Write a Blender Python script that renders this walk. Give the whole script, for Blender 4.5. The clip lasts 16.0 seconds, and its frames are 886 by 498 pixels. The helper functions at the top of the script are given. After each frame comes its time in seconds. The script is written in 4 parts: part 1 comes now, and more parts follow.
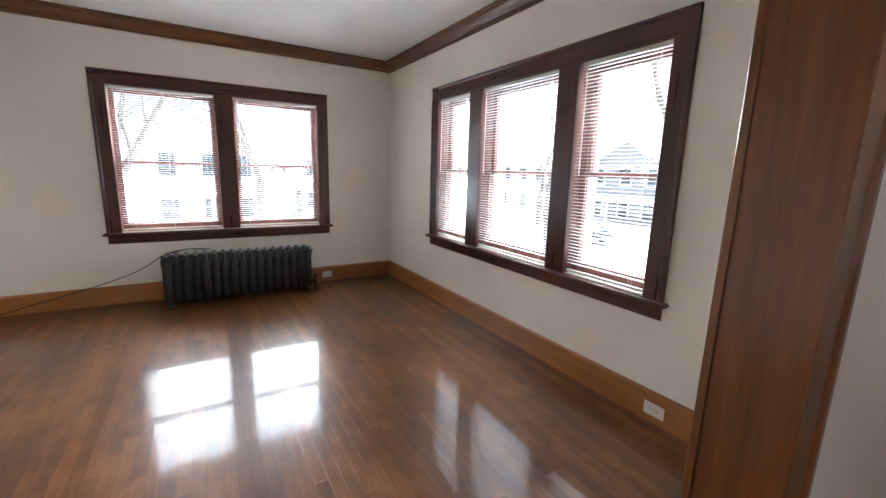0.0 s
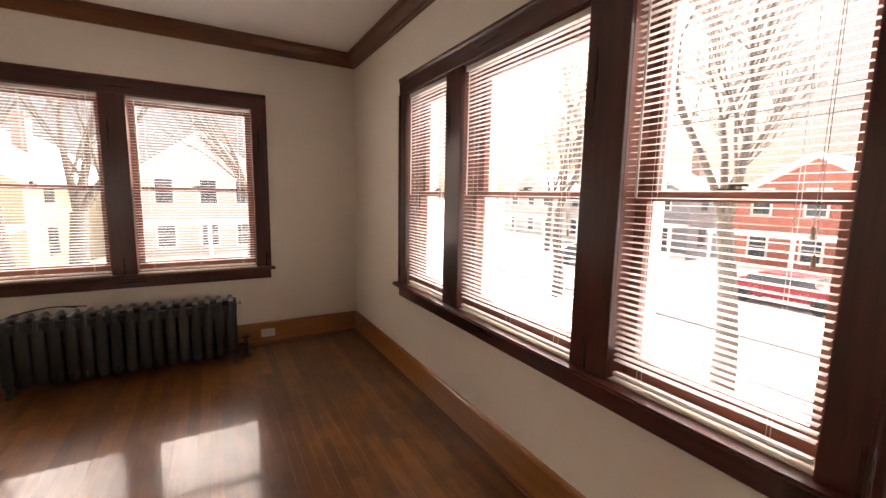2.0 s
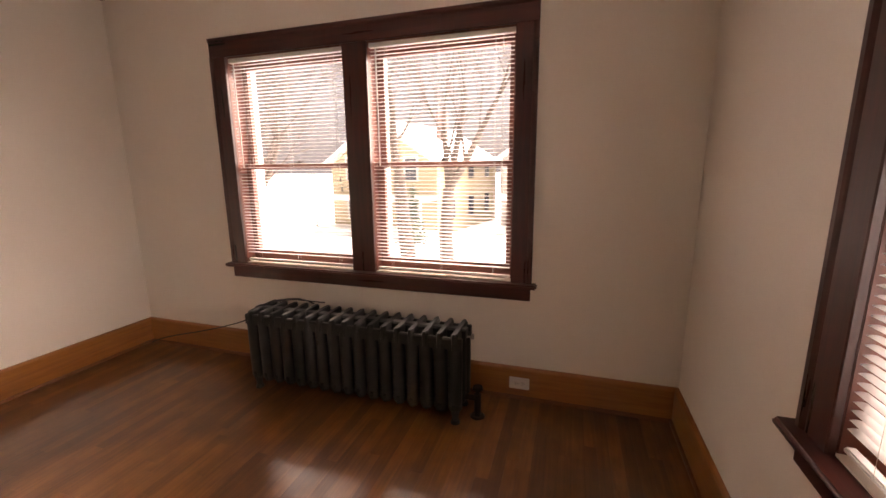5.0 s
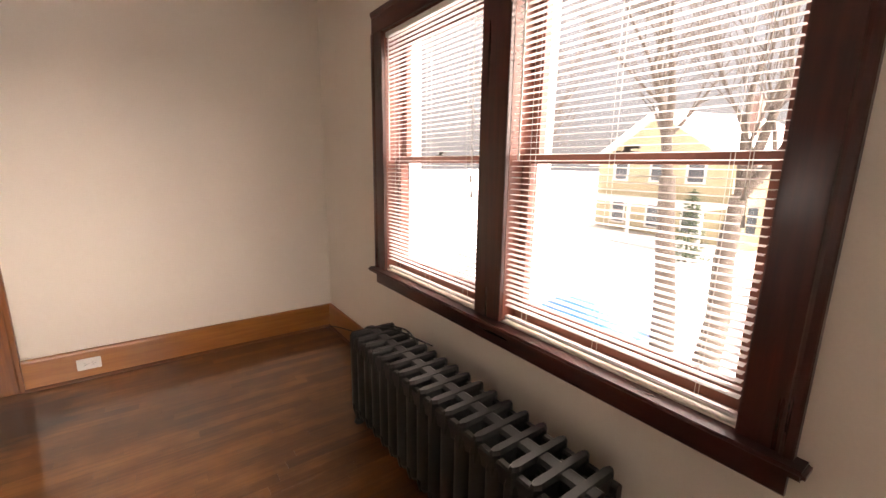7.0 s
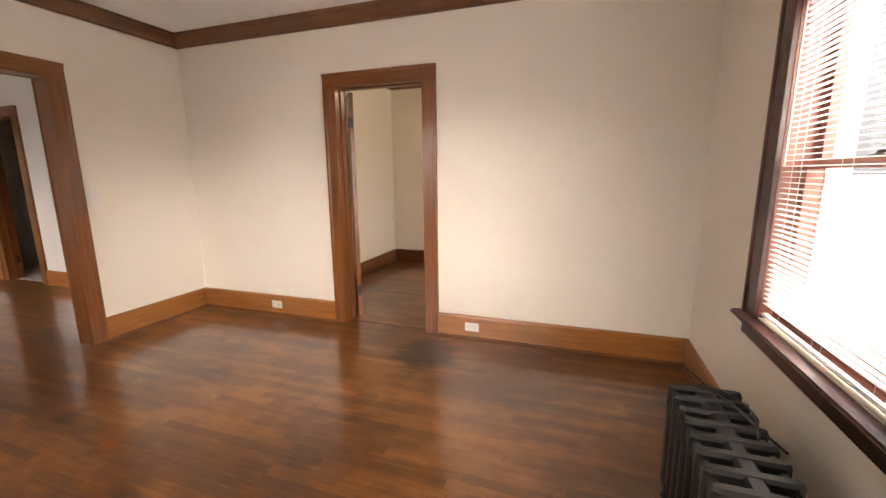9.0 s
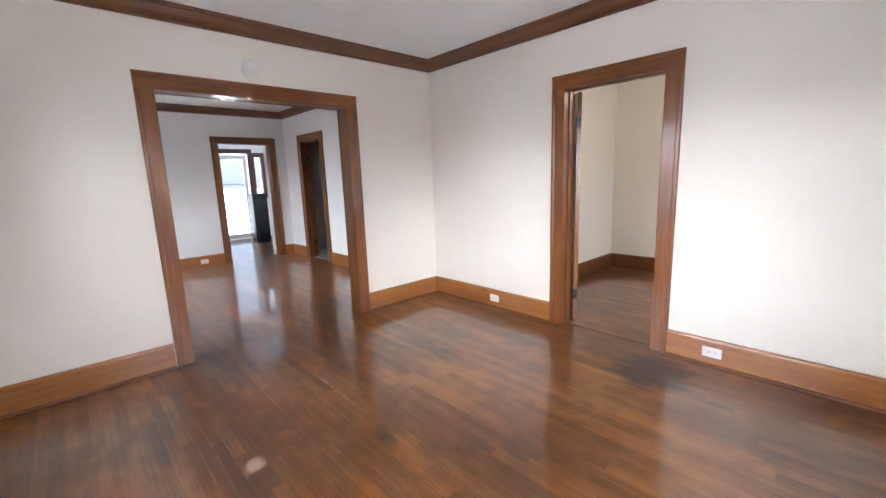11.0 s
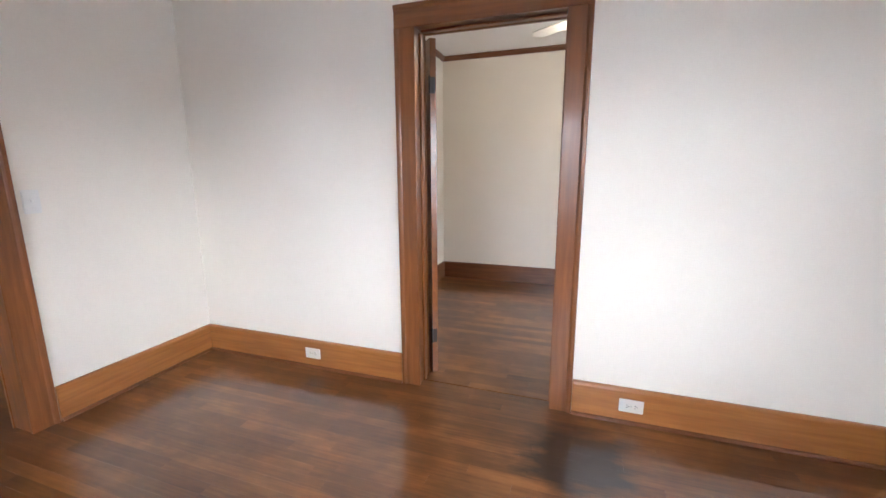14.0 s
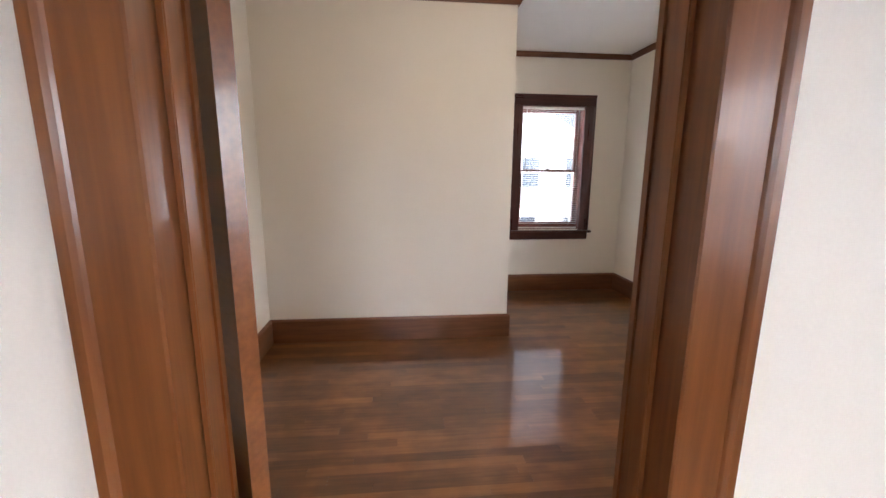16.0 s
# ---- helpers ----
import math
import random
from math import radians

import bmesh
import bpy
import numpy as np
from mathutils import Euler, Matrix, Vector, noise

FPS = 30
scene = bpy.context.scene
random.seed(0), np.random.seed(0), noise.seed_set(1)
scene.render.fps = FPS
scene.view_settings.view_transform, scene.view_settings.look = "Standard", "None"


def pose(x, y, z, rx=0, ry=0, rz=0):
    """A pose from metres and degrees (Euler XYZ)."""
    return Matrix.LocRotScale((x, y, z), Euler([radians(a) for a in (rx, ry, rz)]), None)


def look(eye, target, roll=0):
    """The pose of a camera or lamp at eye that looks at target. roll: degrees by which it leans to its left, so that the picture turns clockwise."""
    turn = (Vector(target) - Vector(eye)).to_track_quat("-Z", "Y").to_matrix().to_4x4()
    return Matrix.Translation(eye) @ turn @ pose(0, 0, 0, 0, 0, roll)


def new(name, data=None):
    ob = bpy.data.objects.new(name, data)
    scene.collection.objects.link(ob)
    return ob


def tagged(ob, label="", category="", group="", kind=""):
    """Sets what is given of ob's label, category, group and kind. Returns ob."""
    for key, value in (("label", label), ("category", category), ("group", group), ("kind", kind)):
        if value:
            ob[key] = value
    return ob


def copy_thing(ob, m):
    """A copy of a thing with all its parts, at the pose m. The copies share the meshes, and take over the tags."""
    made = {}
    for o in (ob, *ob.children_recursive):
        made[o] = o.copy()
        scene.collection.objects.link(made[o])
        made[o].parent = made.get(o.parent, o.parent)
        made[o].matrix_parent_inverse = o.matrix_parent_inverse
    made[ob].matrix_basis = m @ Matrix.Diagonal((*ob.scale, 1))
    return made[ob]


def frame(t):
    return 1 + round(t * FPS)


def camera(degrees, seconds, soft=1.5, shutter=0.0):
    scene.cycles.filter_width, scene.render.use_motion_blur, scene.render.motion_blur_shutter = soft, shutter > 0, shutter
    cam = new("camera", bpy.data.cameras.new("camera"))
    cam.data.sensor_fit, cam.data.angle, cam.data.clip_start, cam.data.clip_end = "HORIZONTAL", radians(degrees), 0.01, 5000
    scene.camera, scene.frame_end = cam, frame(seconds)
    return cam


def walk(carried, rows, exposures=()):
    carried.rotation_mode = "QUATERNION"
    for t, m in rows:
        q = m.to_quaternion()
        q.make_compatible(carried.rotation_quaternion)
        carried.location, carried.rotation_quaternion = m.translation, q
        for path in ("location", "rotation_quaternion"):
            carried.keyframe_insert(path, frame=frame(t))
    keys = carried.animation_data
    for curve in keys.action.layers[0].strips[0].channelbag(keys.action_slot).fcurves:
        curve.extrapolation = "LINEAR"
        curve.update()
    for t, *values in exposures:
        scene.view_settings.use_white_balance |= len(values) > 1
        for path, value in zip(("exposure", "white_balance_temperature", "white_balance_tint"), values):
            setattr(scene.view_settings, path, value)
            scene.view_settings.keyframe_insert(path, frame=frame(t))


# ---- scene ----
cam = camera(95.2, 16.0)
PATH = [
    (0, (-2.073, -4.784, 1.349), (-1.059, -3.101, 0.973), 1.6),
    (0.5, (-1.765, -4.6, 1.327), (-0.78, -2.892, 0.993), 2.2),
    (1, (-1.563, -4.374, 1.302), (-0.484, -2.72, 0.984), 2.4),
    (1.5, (-1.4, -4.079, 1.333), (-0.218, -2.49, 1.047), 1.1),
    (2, (-1.211, -3.835, 1.343), (-0.226, -2.114, 1.083), 1.1),
    (2.5, (-1.003, -3.62, 1.336), (-0.433, -1.72, 1.08), 1.3),
    (3, (-0.837, -3.381, 1.374), (-0.607, -1.41, 1.124), 0.6),
    (3.5, (-0.676, -3.141, 1.342), (-0.763, -1.166, 1.041), 0.7),
    (4, (-0.591, -2.892, 1.337), (-0.92, -0.956, 0.96), -0.0),
    (4.2, (-0.59, -2.757, 1.335), (-0.97, -0.831, 0.951), -0.2),
    (6.5, (-0.557, -1.333, 1.326), (-1.867, 0.125, 0.93), 0.2),
    (7, (-0.591, -1.113, 1.328), (-2.183, 0.027, 0.923), 0.8),
    (7.5, (-0.667, -0.993, 1.367), (-2.452, -0.178, 0.979), 1.1),
    (8, (-0.757, -0.828, 1.343), (-2.703, -0.544, 0.98), 0.2),
    (8.5, (-0.763, -0.722, 1.35), (-2.709, -0.978, 0.966), 0.1),
    (9, (-0.699, -0.752, 1.334), (-2.559, -1.388, 0.965), -0.5),
    (9.5, (-0.636, -0.797, 1.358), (-2.371, -1.723, 0.996), -1.0),
    (10, (-0.613, -0.836, 1.343), (-2.196, -2.009, 0.999), -1.2),
    (10.2, (-0.604, -0.839, 1.35), (-2.11, -2.108, 1.003), -1.4),
    (12.3, (-0.601, -1.141, 1.366), (-1.88, -2.637, 1.012), -2.2),
    (12.5, (-0.673, -1.222, 1.355), (-2.068, -2.603, 0.972), -1.3),
    (13, (-0.965, -1.413, 1.322), (-2.584, -2.52, 0.931), 0.4),
    (13.5, (-1.266, -1.609, 1.302), (-3.025, -2.482, 0.922), 0.5),
    (14, (-1.624, -1.835, 1.293), (-3.48, -2.477, 0.914), -0.3),
    (14.5, (-2.071, -2.014, 1.333), (-3.959, -2.555, 0.958), -1.1),
    (15, (-2.443, -2.211, 1.309), (-4.399, -2.48, 0.992), -0.7),
    (15.5, (-2.837, -2.322, 1.335), (-4.809, -2.345, 1.0), -0.4),
    (16, (-3.171, -2.39, 1.329), (-5.127, -2.198, 0.957), 0.4),
]

# exposure and white balance follow the clip's camera
EXPO = [(0.0, 3.95, 5600, 8), (1.0, 3.8, 5900, 11), (2.0, 3.25, 7700, 25), (3.5, 3.15, 8700, 38), (6.5, 3.35, 7900, 27), (8.5, 3.6, 7600, 22), (9.5, 4.15, 6500, 15),
        (10.0, 4.25, 5500, 11), (12.5, 4.2, 5600, 12), (14.0, 4.1, 5500, 12), (16.0, 3.85, 5800, 15)]
walk(cam, [(t, look(eye, target, roll)) for t, eye, target, roll in PATH], EXPO)

# ---- daylight ----
world = bpy.data.worlds.new("winter_sky")
scene.world = world
world.use_nodes = True
wn, wl = world.node_tree.nodes, world.node_tree.links
bg = wn["Background"]
sky = wn.new("ShaderNodeTexSky")
sky.sky_type, sky.sun_disc = 'NISHITA', False
SUN_EL, SUN_AZ = 20, 45
sky.sun_elevation, sky.sun_rotation = radians(SUN_EL), radians(SUN_AZ)
sky.air_density, sky.dust_density = 1.0, 3.0
# even winter cloud, three times as bright overhead as at the horizon
dome = wn.new("ShaderNodeTexCoord")
split = wn.new("ShaderNodeSeparateXYZ")
cloud = wn.new("ShaderNodeValToRGB")
cloud.color_ramp.elements[0].position, cloud.color_ramp.elements[0].color = 0.0, (0.29, 0.305, 0.33, 1)
cloud.color_ramp.elements[1].position, cloud.color_ramp.elements[1].color = 1.0, (0.93, 0.96, 1.0, 1)
wl.new(dome.outputs["Generated"], split.inputs[0])
wl.new(split.outputs["Z"], cloud.inputs[0])
gain = wn.new("ShaderNodeVectorMath")
gain.operation = 'SCALE'
gain.inputs["Scale"].default_value = 3.4
wl.new(cloud.outputs[0], gain.inputs[0])
veil = wn.new("ShaderNodeMixRGB")
veil.inputs[0].default_value = 0.93
wl.new(sky.outputs[0], veil.inputs[1])
wl.new(gain.outputs[0], veil.inputs[2])
wl.new(veil.outputs[0], bg.inputs[0])
bg.inputs[1].default_value = 0.05
sun = new("sun", bpy.data.lights.new("sun", "SUN"))
sun.data.energy, sun.data.angle, sun.data.color = 5.0, radians(140), (1.0, 0.97, 0.93)
sun.matrix_world = look((30 * math.sin(radians(SUN_AZ)), 30 * math.cos(radians(SUN_AZ)), 30 * math.tan(radians(SUN_EL))), (0, 0, 0))

# ---- materials ----


def mat(name, rgb, rough=0.5, var=0.15, scale=3.0, fine=60.0, bump=0.02, coat=0.0, metal=0.0, stretch=(1, 1, 1), world_space=False, second=None, spec=0.5):
    m = bpy.data.materials.new(name)
    m.use_nodes = True
    n, l = m.node_tree.nodes, m.node_tree.links
    b = n["Principled BSDF"]
    src = n.new("ShaderNodeNewGeometry").outputs["Position"] if world_space else n.new("ShaderNodeTexCoord").outputs["Object"]
    mp = n.new("ShaderNodeMapping")
    mp.inputs["Scale"].default_value = stretch
    l.new(src, mp.inputs[0])
    big, small = n.new("ShaderNodeTexNoise"), n.new("ShaderNodeTexNoise")
    for t, s, d in ((big, scale, 4), (small, fine, 5)):
        t.inputs["Scale"].default_value, t.inputs["Detail"].default_value = s, d
        l.new(mp.outputs[0], t.inputs["Vector"])
    add = n.new("ShaderNodeMath")
    add.operation = 'MULTIPLY_ADD'
    add.inputs[1].default_value = 0.4
    l.new(small.outputs[0], add.inputs[0])
    half = n.new("ShaderNodeMath")
    half.operation = 'MULTIPLY'
    half.inputs[1].default_value = 0.6
    l.new(big.outputs[0], half.inputs[0])
    l.new(half.outputs[0], add.inputs[2])
    ramp = n.new("ShaderNodeValToRGB")
    lo = second or tuple(c * (1 - var) for c in rgb)
    hi = rgb if second else tuple(min(1, c * (1 + var)) for c in rgb)
    ramp.color_ramp.elements[0].position, ramp.color_ramp.elements[1].position = 0.32, 0.68
    ramp.color_ramp.elements[0].color, ramp.color_ramp.elements[1].color = (*lo, 1), (*hi, 1)
    l.new(add.outputs[0], ramp.inputs[0])
    l.new(ramp.outputs[0], b.inputs["Base Color"])
    rr = n.new("ShaderNodeMapRange")
    rr.inputs["To Min"].default_value, rr.inputs["To Max"].default_value = max(0.02, rough * 0.75), min(1, rough * 1.25)
    l.new(big.outputs[0], rr.inputs[0])
    l.new(rr.outputs[0], b.inputs["Roughness"])
    b.inputs["Metallic"].default_value = metal
    b.inputs["Coat Weight"].default_value = coat
    b.inputs["Coat Roughness"].default_value = 0.12
    b.inputs["Specular IOR Level"].default_value = spec
    if bump:
        bp = n.new("ShaderNodeBump")
        bp.inputs["Strength"].default_value, bp.inputs["Distance"].default_value = bump * 10, 0.002
        l.new(add.outputs[0], bp.inputs["Height"])
        l.new(bp.outputs[0], b.inputs["Normal"])
    return m


def wood(name, light, dark, rough=0.3, coat=0.25):
    """Varnished wood with its grain along the board's own x axis."""
    m = mat(name, light, rough, 0, 2.2, 9.0, 0.012, coat, 0, (0.55, 9, 9), False, dark)
    return m


def floor_wood():
    m = bpy.data.materials.new("varnished_floor_oak")
    m.use_nodes = True
    n, l = m.node_tree.nodes, m.node_tree.links
    b = n["Principled BSDF"]
    geo, info = n.new("ShaderNodeNewGeometry"), n.new("ShaderNodeObjectInfo")

    def math_node(op, a, c=None, d=None):
        k = n.new("ShaderNodeMath")
        k.operation = op
        for i, v in enumerate((a, c, d)):
            if v is None:
                continue
            if isinstance(v, (int, float)):
                k.inputs[i].default_value = v
            else:
                l.new(v, k.inputs[i])
        return k.outputs[0]

    def noise_at(scale, detail, stretch, shift=None):
        mp = n.new("ShaderNodeMapping")
        mp.inputs["Scale"].default_value = stretch
        l.new(geo.outputs["Position"], mp.inputs[0])
        t = n.new("ShaderNodeTexNoise")
        t.inputs["Scale"].default_value, t.inputs["Detail"].default_value = scale, detail
        t.noise_dimensions = '4D'
        if shift is not None:
            l.new(shift, t.inputs["W"])
        l.new(mp.outputs[0], t.inputs["Vector"])
        return t.outputs[0]
    rnd = math_node('FRACT', math_node('ADD', info.outputs["Random"], geo.outputs["Random Per Island"]))
    shift = math_node('MULTIPLY', rnd, 40.0)
    grain = noise_at(5.0, 4, (16, 0.7, 16), shift)
    wear = noise_at(1.3, 4, (1, 1, 1))
    blotch = noise_at(5.0, 5, (2.4, 0.8, 1))
    mottle = noise_at(9.0, 3, (1.3, 0.8, 1))
    tone = math_node('ADD', math_node('MULTIPLY', rnd, 0.16), math_node('ADD', math_node('MULTIPLY', grain, 0.28), -0.17))
    tone = math_node('ADD', tone, math_node('MULTIPLY', wear, 0.72))
    tone = math_node('ADD', tone, math_node('MULTIPLY', math_node('SUBTRACT', mottle, 0.5), 0.30))
    ramp = n.new("ShaderNodeValToRGB")
    e = ramp.color_ramp.elements
    e[0].position, e[0].color = 0.10, (0.028, 0.009, 0.004, 1)
    e[1].position, e[1].color = 0.72, (0.37, 0.150, 0.041, 1)
    mid = e.new(0.40)
    mid.color = (0.145, 0.054, 0.0145, 1)
    l.new(tone, ramp.inputs[0])
    # dark water stains, each with a ragged edge
    stain = None
    for sx, sy, sr in ((-3.36, -1.79, 0.25), (-1.27, -4.40, 0.10), (-2.64, -3.08, 0.05), (-2.11, -1.98, 0.04), (-1.95, -3.44, 0.04), (-1.66, -2.54, 0.05)):
        dn = n.new("ShaderNodeVectorMath")
        dn.operation = 'DISTANCE'
        dn.inputs[1].default_value = (sx, sy, 0)
        l.new(geo.outputs["Position"], dn.inputs[0])
        k = math_node('MULTIPLY', math_node('SUBTRACT', sr + 0.06, math_node('ADD', dn.outputs["Value"], math_node('MULTIPLY', math_node('SUBTRACT', blotch, 0.5), 0.45))), 7.0)
        k = math_node('MINIMUM', math_node('MAXIMUM', k, 0.0), 0.93)
        stain = k if stain is None else math_node('MAXIMUM', stain, k)
    mix = n.new("ShaderNodeMixRGB")
    mix.inputs[2].default_value = (0.018, 0.009, 0.007, 1)
    l.new(stain, mix.inputs[0])
    l.new(ramp.outputs[0], mix.inputs[1])
    l.new(mix.outputs[0], b.inputs["Base Color"])
    l.new(math_node('ADD', math_node('MULTIPLY', wear, 0.2), 0.22), b.inputs["Roughness"])
    b.inputs["Specular IOR Level"].default_value = 0.4
    # thick glossy varnish, scuffed in patches
    b.inputs["Coat Weight"].default_value = 0.8
    b.inputs["Coat IOR"].default_value = 1.5
    scuff = math_node('ADD', math_node('MULTIPLY', mottle, 0.03), math_node('MULTIPLY', wear, 0.06))
    l.new(math_node('ADD', scuff, 0.012), b.inputs["Coat Roughness"])
    ripple = noise_at(6.0, 1, (2.0, 0.5, 1), shift)
    bp = n.new("ShaderNodeBump")
    bp.inputs["Strength"].default_value, bp.inputs["Distance"].default_value = 0.05, 0.002
    l.new(ripple, bp.inputs["Height"])
    l.new(bp.outputs[0], b.inputs["Coat Normal"])
    return m


def glass_mat():
    m = bpy.data.materials.new("window_glass")
    m.use_nodes = True
    n, l = m.node_tree.nodes, m.node_tree.links
    n.remove(n["Principled BSDF"])
    tr, gl, mx, fr = n.new("ShaderNodeBsdfTransparent"), n.new("ShaderNodeBsdfGlossy"), n.new("ShaderNodeMixShader"), n.new("ShaderNodeLayerWeight")
    tr.inputs[0].default_value = (0.97, 0.98, 0.98, 1)
    gl.inputs["Roughness"].default_value = 0.03
    pw = n.new("ShaderNodeMath")
    pw.operation = 'POWER'
    pw.inputs[1].default_value = 5.0
    fc = n.new("ShaderNodeMath")
    fc.operation = 'MULTIPLY_ADD'
    fc.inputs[1].default_value, fc.inputs[2].default_value = 0.6, 0.025
    l.new(fr.outputs["Facing"], pw.inputs[0])
    l.new(pw.outputs[0], fc.inputs[0])
    l.new(fc.outputs[0], mx.inputs[0])
    l.new(tr.outputs[0], mx.inputs[1])
    l.new(gl.outputs[0], mx.inputs[2])
    l.new(mx.outputs[0], n["Material Output"].inputs[0])
    return m


def slat_mat():
    m = mat("blind_white_vinyl", (0.80, 0.79, 0.78), 0.42, 0.03, 4, 90, 0.0)
    n, l = m.node_tree.nodes, m.node_tree.links
    tl, mx = n.new("ShaderNodeBsdfTranslucent"), n.new("ShaderNodeMixShader")
    tl.inputs[0].default_value = (0.78, 0.76, 0.73, 1)
    mx.inputs[0].default_value = 0.35
    l.new(n["Principled BSDF"].outputs[0], mx.inputs[1])
    l.new(tl.outputs[0], mx.inputs[2])
    l.new(mx.outputs[0], n["Material Output"].inputs[0])
    return m


def lit_mat(name, rgb, power):
    m = mat(name, rgb, 0.4)
    b = m.node_tree.nodes["Principled BSDF"]
    b.inputs["Emission Color"].default_value, b.inputs["Emission Strength"].default_value = (1.0, 0.82, 0.58, 1), power
    return m


M_WALL = mat("cream_wall_paint", (0.82, 0.77, 0.68), 0.6, 0.035, 1.3, 140, 0.012, world_space=True)
M_WALL2 = mat("cool_white_wall_paint", (0.80, 0.80, 0.78), 0.6, 0.035, 1.3, 140, 0.012, world_space=True)
# near-black wall colour, painted shade for a room without light
M_DIM = mat("painted_shade_wall", (0.045, 0.032, 0.024), 0.7, 0.1, 1.5, 90, 0.012, world_space=True)
M_CEIL = mat("ceiling_white_paint", (0.87, 0.87, 0.86), 0.75, 0.03, 1.5, 120, 0.015, world_space=True)
M_OAK = wood("golden_oak_trim", (0.255, 0.090, 0.023), (0.145, 0.047, 0.012), 0.32, 0.3)
M_BASE = wood("honey_oak_baseboard", (0.40, 0.165, 0.042), (0.27, 0.100, 0.025), 0.32, 0.3)
M_CROWN = wood("brown_oak_crown", (0.20, 0.075, 0.026), (0.105, 0.036, 0.013), 0.35, 0.25)
M_MAHOG = wood("dark_mahogany_trim", (0.088, 0.020, 0.014), (0.038, 0.009, 0.007), 0.30, 0.3)
M_JAMB = wood("red_brown_sash_paint", (0.20, 0.062, 0.038), (0.13, 0.040, 0.026), 0.42, 0.1)
M_FLOOR = floor_wood()
M_SUB = mat("dark_joint_dirt", (0.012, 0.007, 0.005), 0.9)
M_GLASS = glass_mat()
M_SLAT = slat_mat()
M_WHITE = mat("white_plastic", (0.78, 0.77, 0.73), 0.35, 0.04, 20, 120, 0.0)
M_SLOT = mat("outlet_slot_dark", (0.03, 0.03, 0.03), 0.5)
M_IRON = mat("dark_green_grey_iron_paint", (0.017, 0.019, 0.018), 0.42, 0.35, 7, 70, 0.03, 0.0)
M_BRASS = mat("aged_brass", (0.30, 0.19, 0.07), 0.35, 0.2, 20, 90, 0.01, metal=0.9)
M_DARKMETAL = mat("dark_bronze", (0.05, 0.04, 0.035), 0.4, 0.2, 20, 90, 0.01, metal=0.7)
M_STEEL = mat("dull_nickel", (0.42, 0.40, 0.37), 0.35, 0.15, 20, 90, 0.01, metal=0.9)
M_CORD = mat("black_cord_rubber", (0.012, 0.012, 0.012), 0.5)
M_TILE = mat("pale_floor_tile", (0.55, 0.52, 0.47), 0.3, 0.08)
M_BLACK = mat("black_enamel", (0.014, 0.013, 0.013), 0.25)
M_SNOW = mat("snow", (0.82, 0.83, 0.85), 0.7, 0.07, 0.4, 5, 0.06, world_space=True)
M_BARK = mat("grey_brown_bark", (0.085, 0.068, 0.055), 0.9, 0.35, 6, 40, 0.1)
M_EVERGREEN = mat("evergreen_needles", (0.045, 0.07, 0.035), 0.8, 0.4, 9, 40)
M_ROAD = mat("slushy_asphalt", (0.20, 0.20, 0.21), 0.6, 0.3, 1.0, 9, 0.03, world_space=True)

# ---- geometry helpers ----


def obj(name, bm, material, parent=None, smooth=False):
    bmesh.ops.recalc_face_normals(bm, faces=bm.faces)
    me = bpy.data.meshes.new(name)
    bm.to_mesh(me)
    bm.free()
    for m in (material if isinstance(material, (list, tuple)) else [material]):
        me.materials.append(m)
    if smooth:
        for p in me.polygons:
            p.use_smooth = True
    ob = new(name, me)
    if parent is not None:
        ob.parent = parent
    return ob


def add_box(bm, lo, hi, m=None):
    c = [(a + b) / 2 for a, b in zip(lo, hi)]
    s = [abs(b - a) for a, b in zip(lo, hi)]
    mt = Matrix.LocRotScale(c, None, s)
    g = bmesh.ops.create_cube(bm, size=1, matrix=(m @ mt) if m is not None else mt)
    return g["verts"]


def add_cyl(bm, p, q, r, r2=None, seg=12, caps=True):
    p, q = Vector(p), Vector(q)
    d = q - p
    mt = Matrix.Translation((p + q) / 2) @ d.to_track_quat("Z", "Y").to_matrix().to_4x4()
    return bmesh.ops.create_cone(bm, cap_ends=caps, segments=seg, radius1=r, radius2=r if r2 is None else r2, depth=d.length, matrix=mt)["verts"]


def soft_box(name, lo, hi, material, parent=None, r=0.003, seg=2):
    bm = bmesh.new()
    add_box(bm, lo, hi)
    bmesh.ops.bevel(bm, geom=bm.edges[:], offset=r, segments=seg, affect='EDGES')
    return obj(name, bm, material, parent)


def board(name, length, profile, m, material, parent=None, cut=(0, 0)):
    """A moulding: profile (depth, height) swept along local x; cut: how far each end shifts per metre of depth (1 for a mitre)."""
    bm = bmesh.new()
    a = [bm.verts.new((cut[0] * d, d, h)) for d, h in profile]
    b = [bm.verts.new((length - cut[1] * d, d, h)) for d, h in profile]
    k = len(profile)
    bm.faces.new(a)
    bm.faces.new(b[::-1])
    for i in range(k):
        bm.faces.new((a[i], b[i], b[(i + 1) % k], a[(i + 1) % k]))
    ob = obj(name, bm, material, parent)
    ob.matrix_basis = m
    return ob


